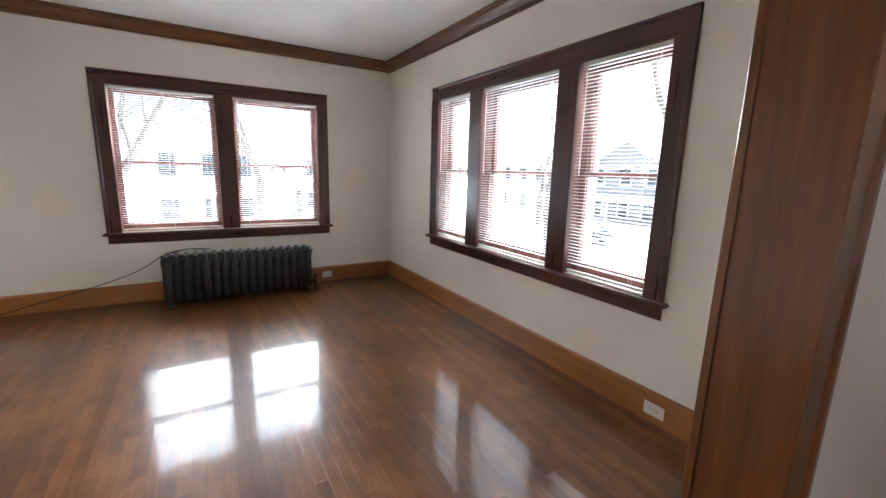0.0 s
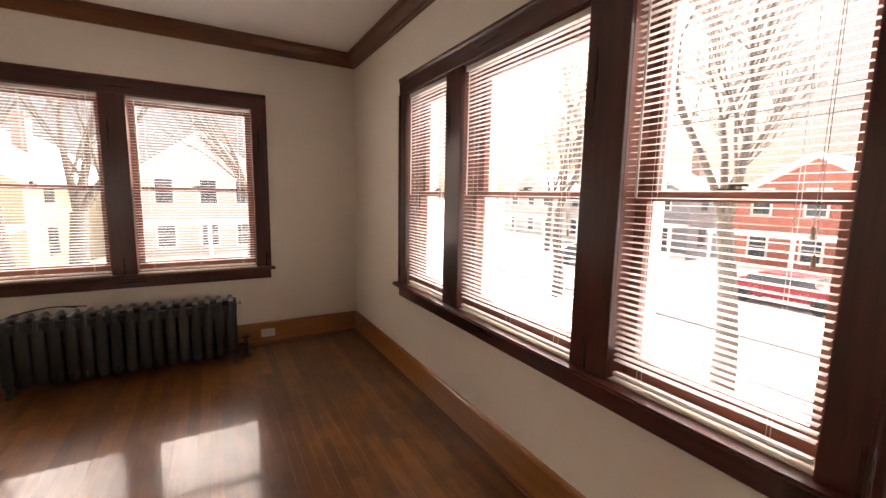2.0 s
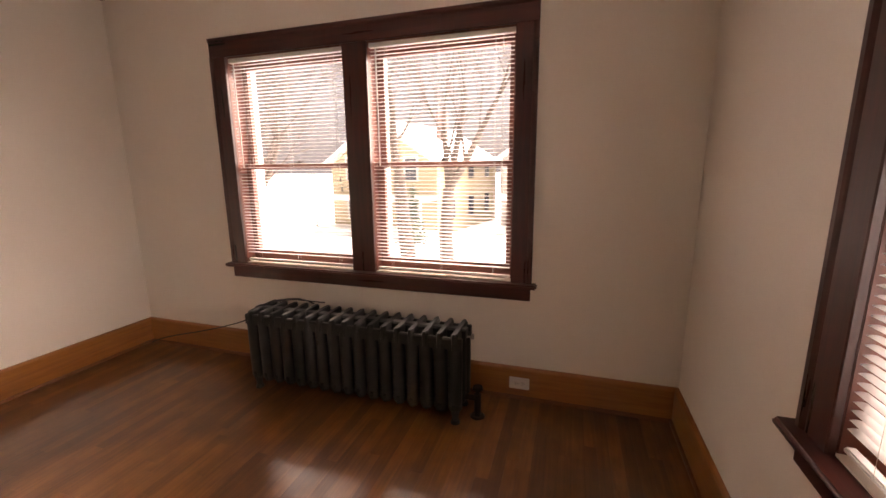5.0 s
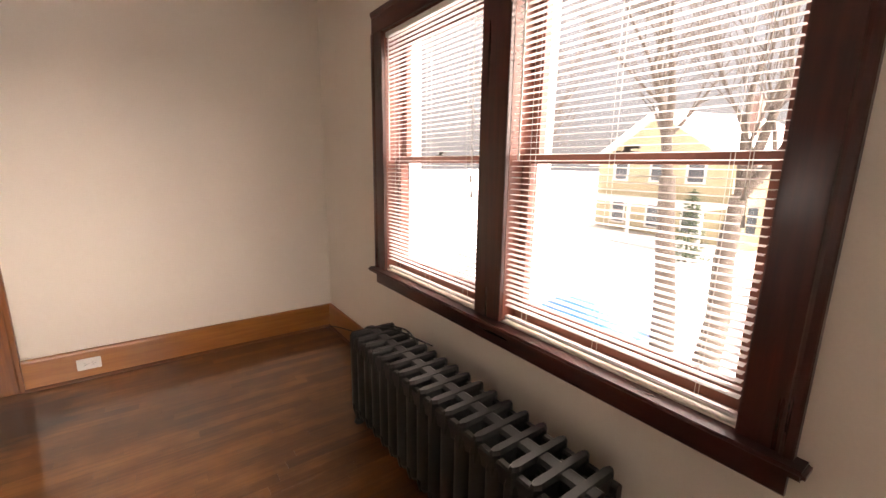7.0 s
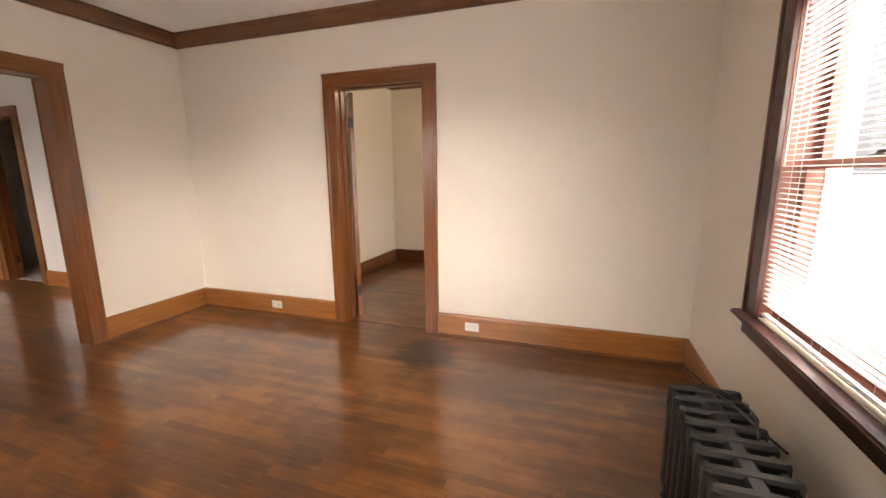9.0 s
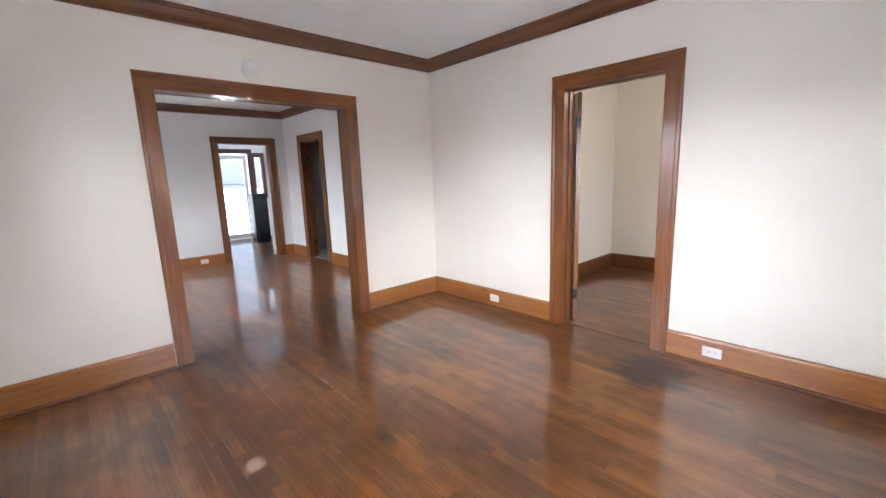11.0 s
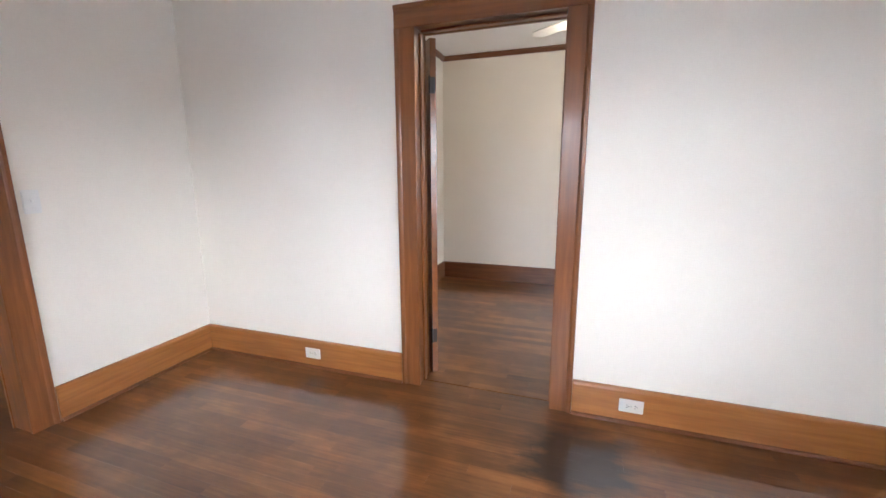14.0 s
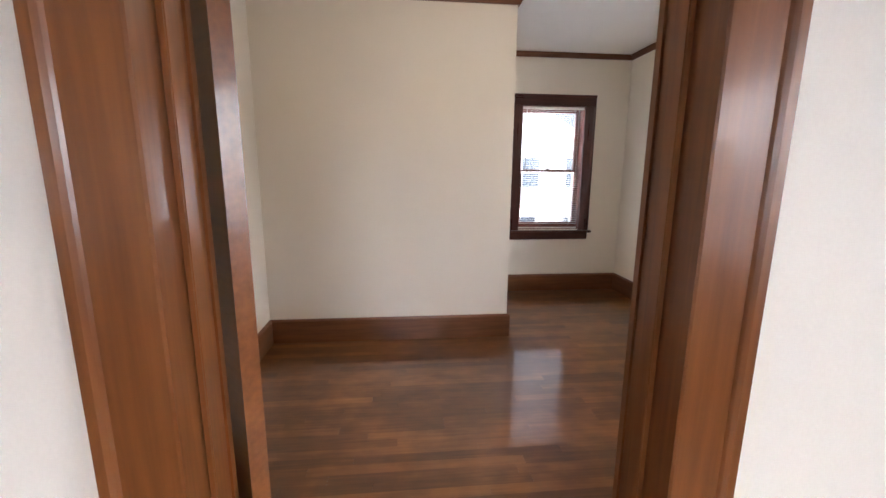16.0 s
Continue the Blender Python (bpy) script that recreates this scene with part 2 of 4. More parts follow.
def holed_wall(name, axis, at, thick, span, height, holes, material):
    """A wall along an axis ('x' or 'y'), from the plane `at` through `thick`, with openings (a, b, z0, z1) cut through it."""
    bm = bmesh.new()
    us = sorted({span[0], span[1], *[h[0] for h in holes], *[h[1] for h in holes]})
    zs = sorted({height[0], height[1], *[h[2] for h in holes], *[h[3] for h in holes]})
    cache = {}

    def solid(i, j):
        if not (0 <= i < len(us) - 1 and 0 <= j < len(zs) - 1):
            return False
        u, z = (us[i] + us[i + 1]) / 2, (zs[j] + zs[j + 1]) / 2
        return not any(h[0] < u < h[1] and h[2] < z < h[3] for h in holes)

    def vert(u, d, z):
        key = (u, d, z)
        if key not in cache:
            w = at + d
            cache[key] = bm.verts.new((u, w, z) if axis == 'x' else (w, u, z))
        return cache[key]
    for i in range(len(us) - 1):
        for j in range(len(zs) - 1):
            if not solid(i, j):
                continue
            a, b, c, d = us[i], us[i + 1], zs[j], zs[j + 1]
            for w in (0, thick):
                bm.faces.new([vert(a, w, c), vert(b, w, c), vert(b, w, d), vert(a, w, d)])
            for di, dj, p, q in ((-1, 0, (a, c), (a, d)), (1, 0, (b, c), (b, d)), (0, -1, (a, c), (b, c)), (0, 1, (a, d), (b, d))):
                if not solid(i + di, j + dj):
                    bm.faces.new([vert(p[0], 0, p[1]), vert(q[0], 0, q[1]), vert(q[0], thick, q[1]), vert(p[0], thick, p[1])])
    return tagged(obj(name, bm, material), kind="structure")


def empty(name, m=None):
    e = new(name)
    e.empty_display_size = 0.1
    if m is not None:
        e.matrix_basis = m
    return e


CEIL = 2.60
WX, SY = -3.743, -4.397          # the living room's west and south wall faces
# ---- walls ----
Z0, Z1 = 0.705, 2.037
holed_wall("wall_north", 'x', 0.0, 0.22, (WX, 0.22), (0, CEIL), [(-2.732, -0.879, Z0, Z1)], M_WALL)
holed_wall("wall_east", 'y', 0.0, 0.22, (-4.537, 0.0), (0, CEIL), [(-3.522, -1.198, Z0, Z1)], M_WALL)
holed_wall("wall_west", 'y', WX, -0.13, (-4.397, 0.05), (0, CEIL), [(-2.74, -1.925, 0, 2.045)], M_WALL)
holed_wall("wall_south", 'x', SY, -0.14, (WX, 0.0), (0, CEIL), [(-2.695, -1.148, 0, 2.045)], M_WALL)
# dining room behind it
holed_wall("wall_dining_west", 'y', WX, -0.13, (-8.48, -4.397), (0, CEIL), [(-7.81, -7.07, 0, 2.045)], M_WALL2)
holed_wall("wall_dining_south", 'x', -8.48, -0.13, (WX - 1.6, 0.0), (0, CEIL), [(-3.47, -2.59, 0, 2.045)], M_WALL2)
holed_wall("wall_dining_east", 'y', 0.0, 0.22, (-8.61, -4.537), (0, CEIL), [(-7.42, -5.99, 0.705, 2.045)], M_WALL2)
# back room past the dining room
holed_wall("wall_back_south", 'x', -11.6, -0.2, (-5.4, -0.4), (0, CEIL), [(-4.06, -3.26, 0.0, 2.07), (-4.38, -4.20, 1.10, 2.0)], M_WALL2)
holed_wall("wall_back_west", 'y', -5.33, -0.2, (-11.6, -8.61), (0, CEIL), [(-11.2, -9.6, 0.6, 2.05)], M_WALL2)
holed_wall("wall_back_east", 'y', -0.6, 0.2, (-11.6, -8.61), (0, CEIL), [], M_WALL2)
# dark small room off the dining room, its gloom put into the wall colour
holed_wall("wall_bath_west", 'y', -5.33, -0.1, (-8.48, -6.4), (0, CEIL), [], M_DIM)
holed_wall("wall_bath_north", 'x', -6.4, 0.1, (-5.43, WX - 0.13), (0, CEIL), [], M_DIM)
# bedroom
BX, BS, BN = -7.552, -3.435, 0.048
holed_wall("wall_bedroom_west", 'y', BX, -0.2, (BS, BN + 0.2), (0, 2.56), [(-1.14, -0.42, 0.705, 2.04)], M_WALL)
holed_wall("wall_bedroom_south", 'x', BS, -0.12, (BX - 0.2, WX - 0.13), (0, 2.56), [], M_WALL)
# the north opening is added, out of view, to let daylight in
holed_wall("wall_bedroom_north", 'x', BN, 0.2, (BX, WX), (0, 2.56), [(-6.2, -5.0, 0.705, 2.04)], M_WALL)
bm = bmesh.new()
add_box(bm, (BX, BS, 0), (-6.278, -1.556, 2.56))
tagged(obj("wall_closet", bm, M_WALL), kind="structure")
# ceilings
for nm, lo, hi in (("ceiling", (WX - 0.13, -4.46, CEIL), (0.22, 0.22, CEIL + 0.12)), ("ceiling_dining", (WX - 0.13, -8.61, CEIL), (0.22, -4.46, CEIL + 0.12)),
                   ("ceiling_back", (-5.6, -11.8, CEIL), (0.22, -8.61, CEIL + 0.12)), ("ceiling_bath", (-5.5, -8.61, CEIL), (WX - 0.13, -6.3, CEIL + 0.12)),
                   ("ceiling_bedroom", (BX - 0.2, BS - 0.12, 2.56), (WX - 0.13, 0.25, 2.72))):
    bm = bmesh.new()
    add_box(bm, lo, hi)
    tagged(obj(nm, bm, M_CEIL), kind="structure")
# sub-floors
floor = empty("floor")
tagged(floor, "dark varnished strip-oak floor with worn patches", "floor", kind="structure")
bm = bmesh.new()
add_box(bm, (-8.0, -12.0, -0.3), (0.22, 0.25, -0.012))
obj("subfloor", bm, M_SUB, floor)
floor_d = empty("floor_back_rooms")
tagged(floor_d, "dark varnished strip-oak floor, glossy", "floor", kind="structure")

# ---- trim ----
CROWN = [(0, 0), (0.018, 0), (0.020, 0.014), (0.034, 0.020), (0.052, 0.040), (0.066, 0.068), (0.070, 0.080), (0.086, 0.086), (0.090, 0.110), (0, 0.110)]
BASE = [(0, 0), (0.022, 0), (0.022, 0.172), (0.019, 0.181), (0.012, 0.188), (0, 0.188)]
SHOE = [(0.0225, 0), (0.036, 0), (0.035, 0.008), (0.031, 0.014), (0.0225, 0.017)]
SMALLCROWN = [(0, 0), (0.014, 0), (0.022, 0.018), (0.034, 0.030), (0.038, 0.048), (0, 0.048)]


def along(x0, y0, x1, y1, z=0.0):
    """The pose of a moulding that runs from one point to another with the room on its left."""
    return pose(x0, y0, z, 0, 0, math.degrees(math.atan2(y1 - y0, x1 - x0))), math.hypot(x1 - x0, y1 - y0)


def run(name, pts, profile, z, material, cuts=None):
    """Lengths of moulding round a room, the room on the left; one object with a board a length."""
    e = empty(name)
    tagged(e, kind="structure")
    for i, (p, q) in enumerate(pts):
        m, length = along(*p, *q, z)
        board("board", length, profile, m, material, e, cuts[i] if cuts else (0, 0))
    return e


sw, nw, ne, se = (WX, SY), (WX, 0), (0, 0), (0, SY)
run("trim_crown", [(ne, nw), (nw, sw), (sw, se), (se, ne)], CROWN, 2.489, M_CROWN, [(1, 1)] * 4)
DS, DN = -8.48, -4.537
run("trim_crown_dining", [((0, DN), (WX, DN)), ((WX, DN), (WX, DS)), ((WX, DS), (0, DS)), ((0, DS), (0, DN))], CROWN, 2.489, M_CROWN, [(1, 1)] * 4)
bed_pts = [((WX - 0.13, BN), (BX, BN)), ((BX, BN), (BX, -1.556)), ((BX, -1.556), (-6.278, -1.556)), ((-6.278, -1.556), (-6.278, BS)), ((-6.278, BS), (WX - 0.13, BS)),
           ((WX - 0.13, BS), (WX - 0.13, BN))]
bed_cut = [(1, 1), (1, 1), (1, -1), (-1, 1), (1, 1), (1, 1)]
run("trim_crown_bedroom", bed_pts, SMALLCROWN, 2.511, M_CROWN, bed_cut)
base_pts = [(ne, nw), (nw, (WX, -1.834)), ((WX, -2.831), sw), (sw, (-2.791, SY)), ((-1.053, SY), se), (se, ne)]
base_cut = [(1, 1), (1, 0), (0, 1), (1, 0), (0, 1), (1, 1)]
run("baseboard", base_pts, BASE, 0.004, M_BASE, base_cut)
run("baseboard_shoe", base_pts, SHOE, 0.002, M_CROWN, base_cut)
din_pts = [((-2.791, DN), (WX, DN)), ((WX, DN), (WX, -6.98)), ((WX, -7.90), (WX, DS)), ((WX, DS), (-3.56, DS)), ((-2.50, DS), (0, DS)), ((0, DS), (0, DN)), ((0, DN), (-1.053, DN))]
run("baseboard_dining", din_pts, BASE, 0.004, M_BASE, [(0, 1), (1, 0), (0, 1), (1, 0), (0, 1), (1, 1), (1, 0)])
bb = bed_pts[:5] + [((WX - 0.13, BS), (WX - 0.13, -2.831)), ((WX - 0.13, -1.834), (WX - 0.13, BN))]
run("baseboard_bedroom", bb, BASE, 0.004, M_CROWN, bed_cut[:5] + [(1, 0), (0, 1)])

CASE = [(0, 0), (0.016, 0), (0.0185, 0.004), (0.0185, 0.086), (0.0225, 0.090), (0.0265, 0.097), (0.0265, 0.112), (0.022, 0.115), (0, 0.115)]


def doorway(name, label, m, width, depth, head, material, lit_side=True):
    """A cased opening. Local x runs along the wall seen from the room (0 to width is the clear opening), local y into the wall."""
    e = empty(name, m)
    tagged(e, label, "doorway", kind="structure")
    t = 0.02
    for x0, x1 in ((-t, 0), (width, width + t)):
        ob = soft_box("jamb", (0, 0, 0), (head, depth + 0.004, t), material, e, 0.002)
        ob.matrix_basis = Matrix.Translation((x1, -0.002, 0.003)) @ pose(0, 0, 0, 0, -90, 0)
    ob = soft_box("jamb_head", (0, 0, 0), (width + 2 * t, depth + 0.004, t), material, e, 0.002)
    ob.matrix_basis = Matrix.Translation((-t, -0.002, head + 0.003))
    for side in (0, 1):
        f = Matrix.Identity(4) if side == 0 else Matrix.Translation((width, depth, 0)) @ pose(0, 0, 0, 0, 0, 180)
        # legs: board x goes up, profile depth goes to the room (-y), profile height goes outwards
        left = Matrix(((0, 0, -1, 0.005), (0, -1, 0, 0), (1, 0, 0, 0.003), (0, 0, 0, 1)))
        right = Matrix(((0, 0, 1, width - 0.005), (0, -1, 0, 0), (1, 0, 0, 0.003), (0, 0, 0, 1)))
        top = Matrix(((1, 0, 0, -0.11), (0, -1, 0, 0), (0, 0, 1, head - 0.003), (0, 0, 0, 1)))
        board("casing", head - 0.007, CASE, f @ left, material, e)
        board("casing", head - 0.007, CASE, f @ right, material, e)
        board("casing_head", width + 0.22, CASE, f @ top, material, e)
    return e


def stops(e, width, head, at, material):
    """Door stops inside a jamb."""
    for x0 in (0.0005, width - 0.0125):
        ob = soft_box("stop", (0, 0, 0), (head - 0.015, 0.035, 0.012), material, e, 0.002)
        ob.matrix_basis = Matrix.Translation((x0 + 0.012, at, 0.003)) @ pose(0, 0, 0, 0, -90, 0)
    ob = soft_box("stop", (0, 0, 0), (width - 0.026, 0.035, 0.012), material, e, 0.002)
    ob.matrix_basis = Matrix.Translation((0.013, at, head - 0.010))


# west door: looking west, the wall's right hand is +y
d1 = doorway("door_1", "golden oak cased doorway to the bedroom, door swung back", pose(WX, -2.72, 0, 0, 0, 90), 0.775, 0.13, 2.03, M_OAK)
stops(d1, 0.775, 2.03, 0.055, M_OAK)
doorway("door_2", "wide golden oak cased opening between living and dining room", pose(-1.168, SY, 0, 0, 0, 180), 1.507, 0.14, 2.03, M_OAK)
d3 = doorway("door_3", "golden oak cased doorway to the bright back room", pose(-2.61, DS, 0, 0, 0, 180), 0.84, 0.13, 2.03, M_OAK)
d4 = doorway("door_4", "golden oak cased doorway to a dark small room", pose(WX, -7.79, 0, 0, 0, 90), 0.70, 0.13, 2.03, M_OAK)
stops(d4, 0.70, 2.03, 0.055, M_OAK)


def door_leaf(name, label, m, width, height, material):
    """A panelled door leaf, hinged at local x = 0, with its thickness along local y."""
    e = empty(name, m)
    tagged(e, label, "door")
    bm = bmesh.new()
    for lo, hi in (((0, 0, 0), (0.11, 0.036, height)), ((width - 0.11, 0, 0), (width, 0.036, height)), ((0.11, 0, 0), (width - 0.11, 0.036, 0.2)),
                   ((0.11, 0, height - 0.12), (width - 0.11, 0.036, height)), ((0.11, 0, 0.85), (width - 0.11, 0.036, 1.0)), ((width / 2 - 0.05, 0, 0.2), (width / 2 + 0.05, 0.036, height - 0.12))):
        add_box(bm, lo, hi)
    add_box(bm, (0.1, 0.012, 0.19), (width - 0.1, 0.024, height - 0.11))
    obj("leaf", bm, material, e)
    for z in (0.25, height - 0.25):
        bm = bmesh.new()
        add_cyl(bm, (-0.004, 0.040, z - 0.045), (-0.004, 0.040, z + 0.045), 0.007)
        add_cyl(bm, (-0.004, 0.040, z + 0.045), (-0.004, 0.040, z + 0.055), 0.005, 0.002)
        add_box(bm, (-0.002, 0.006, z - 0.044), (0.0, 0.036, z + 0.044))
        obj("hinge", bm, M_DARKMETAL, e)
    bm = bmesh.new()
    for y0, y1 in ((-0.055, 0), (0.036, 0.091)):
        add_cyl(bm, (width - 0.06, y0, 0.93), (width - 0.06, y1, 0.93), 0.011)
    bmesh.ops.create_uvsphere(bm, u_segments=16, v_segments=10, radius=0.027, matrix=Matrix.Translation((width - 0.06, -0.055, 0.93)))
    bmesh.ops.create_uvsphere(bm, u_segments=16, v_segments=10, radius=0.027, matrix=Matrix.Translation((width - 0.06, 0.091, 0.93)))
    obj("knob", bm, M_BRASS, e, True)
    return e


door_leaf("panel_door", "golden oak panelled door standing open into the bedroom", pose(-3.930, -2.670, 0.008, 0, 0, 222), 0.76, 2.015, M_OAK)
door_leaf("panel_door", "oak panelled door open into the dark small room", pose(WX - 0.134, -7.785, 0.008, 0, 0, 263), 0.66, 2.015, M_OAK)

# ---- windows ----


def window(name, label, m, panes, head, casing_mat, ext=0.22):
    """A bank of double-hung windows. Local x to the right seen from the room, local y outwards; panes: the clear openings (x0, x1)."""
    e = empty(name, m)
    tagged(e, label, "window", kind="structure")
    z0, z1 = 0.705, head
    a, b = panes[0][0], panes[-1][1]
    # frame: head, sill and posts through the wall
    for x0, x1 in [(a - 0.008, a)] + [(p[1], q[0]) for p, q in zip(panes, panes[1:])] + [(b, b + 0.008)]:
        ob = soft_box("post", (0, 0, 0), (z1 - z0, 0.15, x1 - x0), M_JAMB, e, 0.002)
        ob.matrix_basis = Matrix.Translation((x1, 0.002, z0)) @ pose(0, 0, 0, 0, -90, 0)
        ob = soft_box("storm_frame", (0, 0, 0), (z1 - z0, ext - 0.14, x1 - x0 + 0.02), M_WHITE, e, 0.002)
        ob.matrix_basis = Matrix.Translation((x1 + 0.01, 0.153, z0)) @ pose(0, 0, 0, 0, -90, 0)
    soft_box("sill", (a - 0.03, 0.05, z0 - 0.03), (b + 0.03, ext + 0.05, z0 + 0.006), M_JAMB, e, 0.003)
    soft_box("frame_head", (a - 0.006, 0.002, z1 - 0.006), (b + 0.006, ext + 0.012, z1 + 0.012), M_JAMB, e, 0.002)
    # inside trim
    top_w = 0.115
    left = Matrix(((0, 0, -1, a), (0, -1, 0, 0), (1, 0, 0, z0 - 0.005), (0, 0, 0, 1)))
    right = Matrix(((0, 0, 1, b), (0, -1, 0, 0), (1, 0, 0, z0 - 0.005), (0, 0, 0, 1)))
    top = Matrix(((1, 0, 0, a - 0.115), (0, -1, 0, 0), (0, 0, 1, z1), (0, 0, 0, 1)))
    board("casing", z1 - z0 + 0.004, CASE, left, casing_mat, e)
    board("casing", z1 - z0 + 0.004, CASE, right, casing_mat, e)
    board("casing_head", b - a + 0.23, CASE, top, casing_mat, e)
    for p, q in zip(panes, panes[1:]):
        w = q[0] - p[1]
        prof = [(0, 0), (0.016, 0.0), (0.019, 0.004), (0.019, w - 0.004), (0.016, w), (0, w)]
        board("mullion", z1 - z0 - 0.001, prof, Matrix(((0, 0, 1, p[1]), (0, -1, 0, 0.0015), (1, 0, 0, z0 - 0.001), (0, 0, 0, 1))), casing_mat, e)
    soft_box("stool", (a - 0.145, -0.062, z0 - 0.030), (b + 0.145, 0.05, z0 - 0.005), casing_mat, e, 0.008, 3)
    board("apron", b - a + 0.22, [(0, 0), (0.012, 0), (0.018, 0.006), (0.018, 0.070), (0.022, 0.078), (0, 0.078)], Matrix(((1, 0, 0, a - 0.11), (0, -1, 0, 0), (0, 0, 1, z0 - 0.1085), (0, 0, 0, 1))), casing_mat, e)
    zm = 1.355
    for x0, x1 in panes:
        x0, x1 = x0 + 0.002, x1 - 0.002
        for nm, y, lo, hi, br, tr in (("sash_lower", 0.075, z0 + 0.007, zm + 0.016, 0.07, 0.032), ("sash_upper", 0.115, zm - 0.016, z1 - 0.007, 0.032, 0.05)):
            bm = bmesh.new()
            add_box(bm, (x0, y, lo), (x0 + 0.042, y + 0.035, hi))
            add_box(bm, (x1 - 0.042, y, lo), (x1, y + 0.035, hi))
            add_box(bm, (x0 + 0.042, y, lo), (x1 - 0.042, y + 0.035, lo + br))
            add_box(bm, (x0 + 0.042, y, hi - tr), (x1 - 0.042, y + 0.035, hi))
            obj(nm, bm, M_JAMB, e)
            bm = bmesh.new()
            add_box(bm, (x0 + 0.036, y + 0.015, lo + br - 0.006), (x1 - 0.036, y + 0.019, hi - tr + 0.006))
            g = obj("glass", bm, M_GLASS, e)
            g.visible_shadow = False
        bm = bmesh.new()
        xc = (x0 + x1) / 2
        add_box(bm, (xc - 0.032, 0.078, zm + 0.0165), (xc + 0.032, 0.104, zm + 0.024))
        add_cyl(bm, (xc, 0.092, zm + 0.024), (xc, 0.092, zm + 0.034), 0.013, 0.010)
        add_box(bm, (xc - 0.006, 0.086, zm + 0.030), (xc + 0.042, 0.096, zm + 0.038))
        obj("sash_lock", bm, M_DARKMETAL, e)
    return e


def blind(m, width, drop, group, tilt=3.0, pitch=0.0212):
    """A mini blind hung in a window; local x to the right from its middle, local z down from its head rail."""
    e = empty("mini_blind", m)
    tagged(e, "lowered white vinyl mini blind with open slats", "blind", group)
    bm = bmesh.new()
    h = width / 2
    add_box(bm, (-h, -0.0125, -0.026), (h, 0.0125, 0))
    bmesh.ops.bevel(bm, geom=bm.edges[:], offset=0.002, segments=1, affect='EDGES')
    obj("head_rail", bm, M_WHITE, e)
    me = bpy.data.meshes.new("slat")
    k = 4
    vs, fs = [], []
    for i in range(k + 1):
        s = -0.0125 + 0.025 * i / k
        for x in (-h + 0.004, h - 0.004):
            vs.append((x, s, 0.0022 * (1 - (s / 0.0125) ** 2)))
    for i in range(k):
        fs.append((2 * i, 2 * i + 1, 2 * i + 3, 2 * i + 2))
    me.from_pydata(vs, [], fs)
    me.materials.append(M_SLAT)
    for p in me.polygons:
        p.use_smooth = True
    n = int((drop - 0.06) / pitch)
    for i in range(n):
        o = new("slat", me)
        o.parent = e
        o.matrix_basis = pose(random.uniform(-0.0015, 0.0015), 0, -0.044 - i * pitch, tilt + random.uniform(-2.0, 2.0), random.uniform(-0.12, 0.12), 0)
    bm = bmesh.new()
    add_box(bm, (-h + 0.003, -0.012, -drop), (h - 0.003, 0.012, -drop + 0.014))
    bmesh.ops.bevel(bm, geom=bm.edges[:], offset=0.004, segments=2, affect='EDGES')
    obj("bottom_rail", bm, M_WHITE, e)
    bm = bmesh.new()
    for x in (-h + 0.10, 0.0, h - 0.10) if width > 0.7 else (-h + 0.10, h - 0.10):
        for y in (-0.0135, 0.0135):
            add_cyl(bm, (x, y, -drop + 0.01), (x, y, -0.02), 0.0007, seg=5)
    obj("ladder_cord", bm, M_WHITE, e)
    bm = bmesh.new()
    add_cyl(bm, (-h + 0.05, -0.022, -0.68), (-h + 0.045, -0.019, -0.03), 0.0042, seg=6)
    obj("tilt_wand", bm, M_WHITE, e)
    bm = bmesh.new()
    for dx in (0, 0.008):
        add_cyl(bm, (h - 0.06 + dx, -0.018, -0.74 - 8 * dx), (h - 0.06 + dx * 0.5, -0.018, -0.03), 0.0009, seg=5)
        add_cyl(bm, (h - 0.06 + dx, -0.018, -0.77 - 8 * dx), (h - 0.06 + dx, -0.018, -0.74 - 8 * dx), 0.006, 0.003, seg=8)
    obj("pull_cord", bm, M_WHITE, e)
    return e


def banked(name, label, m, panes, head, casing_mat, group):
    window(name, label, m, panes, head, casing_mat)
    for x0, x1 in panes:
        blind(m @ Matrix.Translation(((x0 + x1) / 2, 0.017, head - 0.008)), x1 - x0 - 0.012, head - 0.705 - 0.022, group)


banked("window_1", "double mahogany window bank above the radiator", pose(0, 0, 0), [(-2.723, -1.882), (-1.726, -0.888)], 2.036, M_MAHOG, "blinds in the living room")
banked("window_2", "triple mahogany window bank", pose(0, 0, 0, 0, 0, -90), [(1.207, 1.748), (1.918, 2.762), (2.933, 3.513)], 2.036, M_MAHOG, "blinds in the living room")
banked("window_3", "single dark mahogany bedroom window", pose(BX, 0, 0, 0, 0, 90), [(-1.125, -0.435)], 2.032, M_MAHOG, "blinds in the bedroom")
window("window_4", "double window of the dining room", pose(0, 0, 0, 0, 0, -90), [(6.0, 6.64), (6.77, 7.41)], 2.040, M_MAHOG)
# window_5 is never in view; added to brighten the bedroom
banked("window_5", "unseen double bedroom window, added for daylight", pose(0, BN, 0), [(-6.19, -5.66), (-5.54, -5.01)], 2.036, M_MAHOG, "blinds in the bedroom")

# ---- living-room things ----


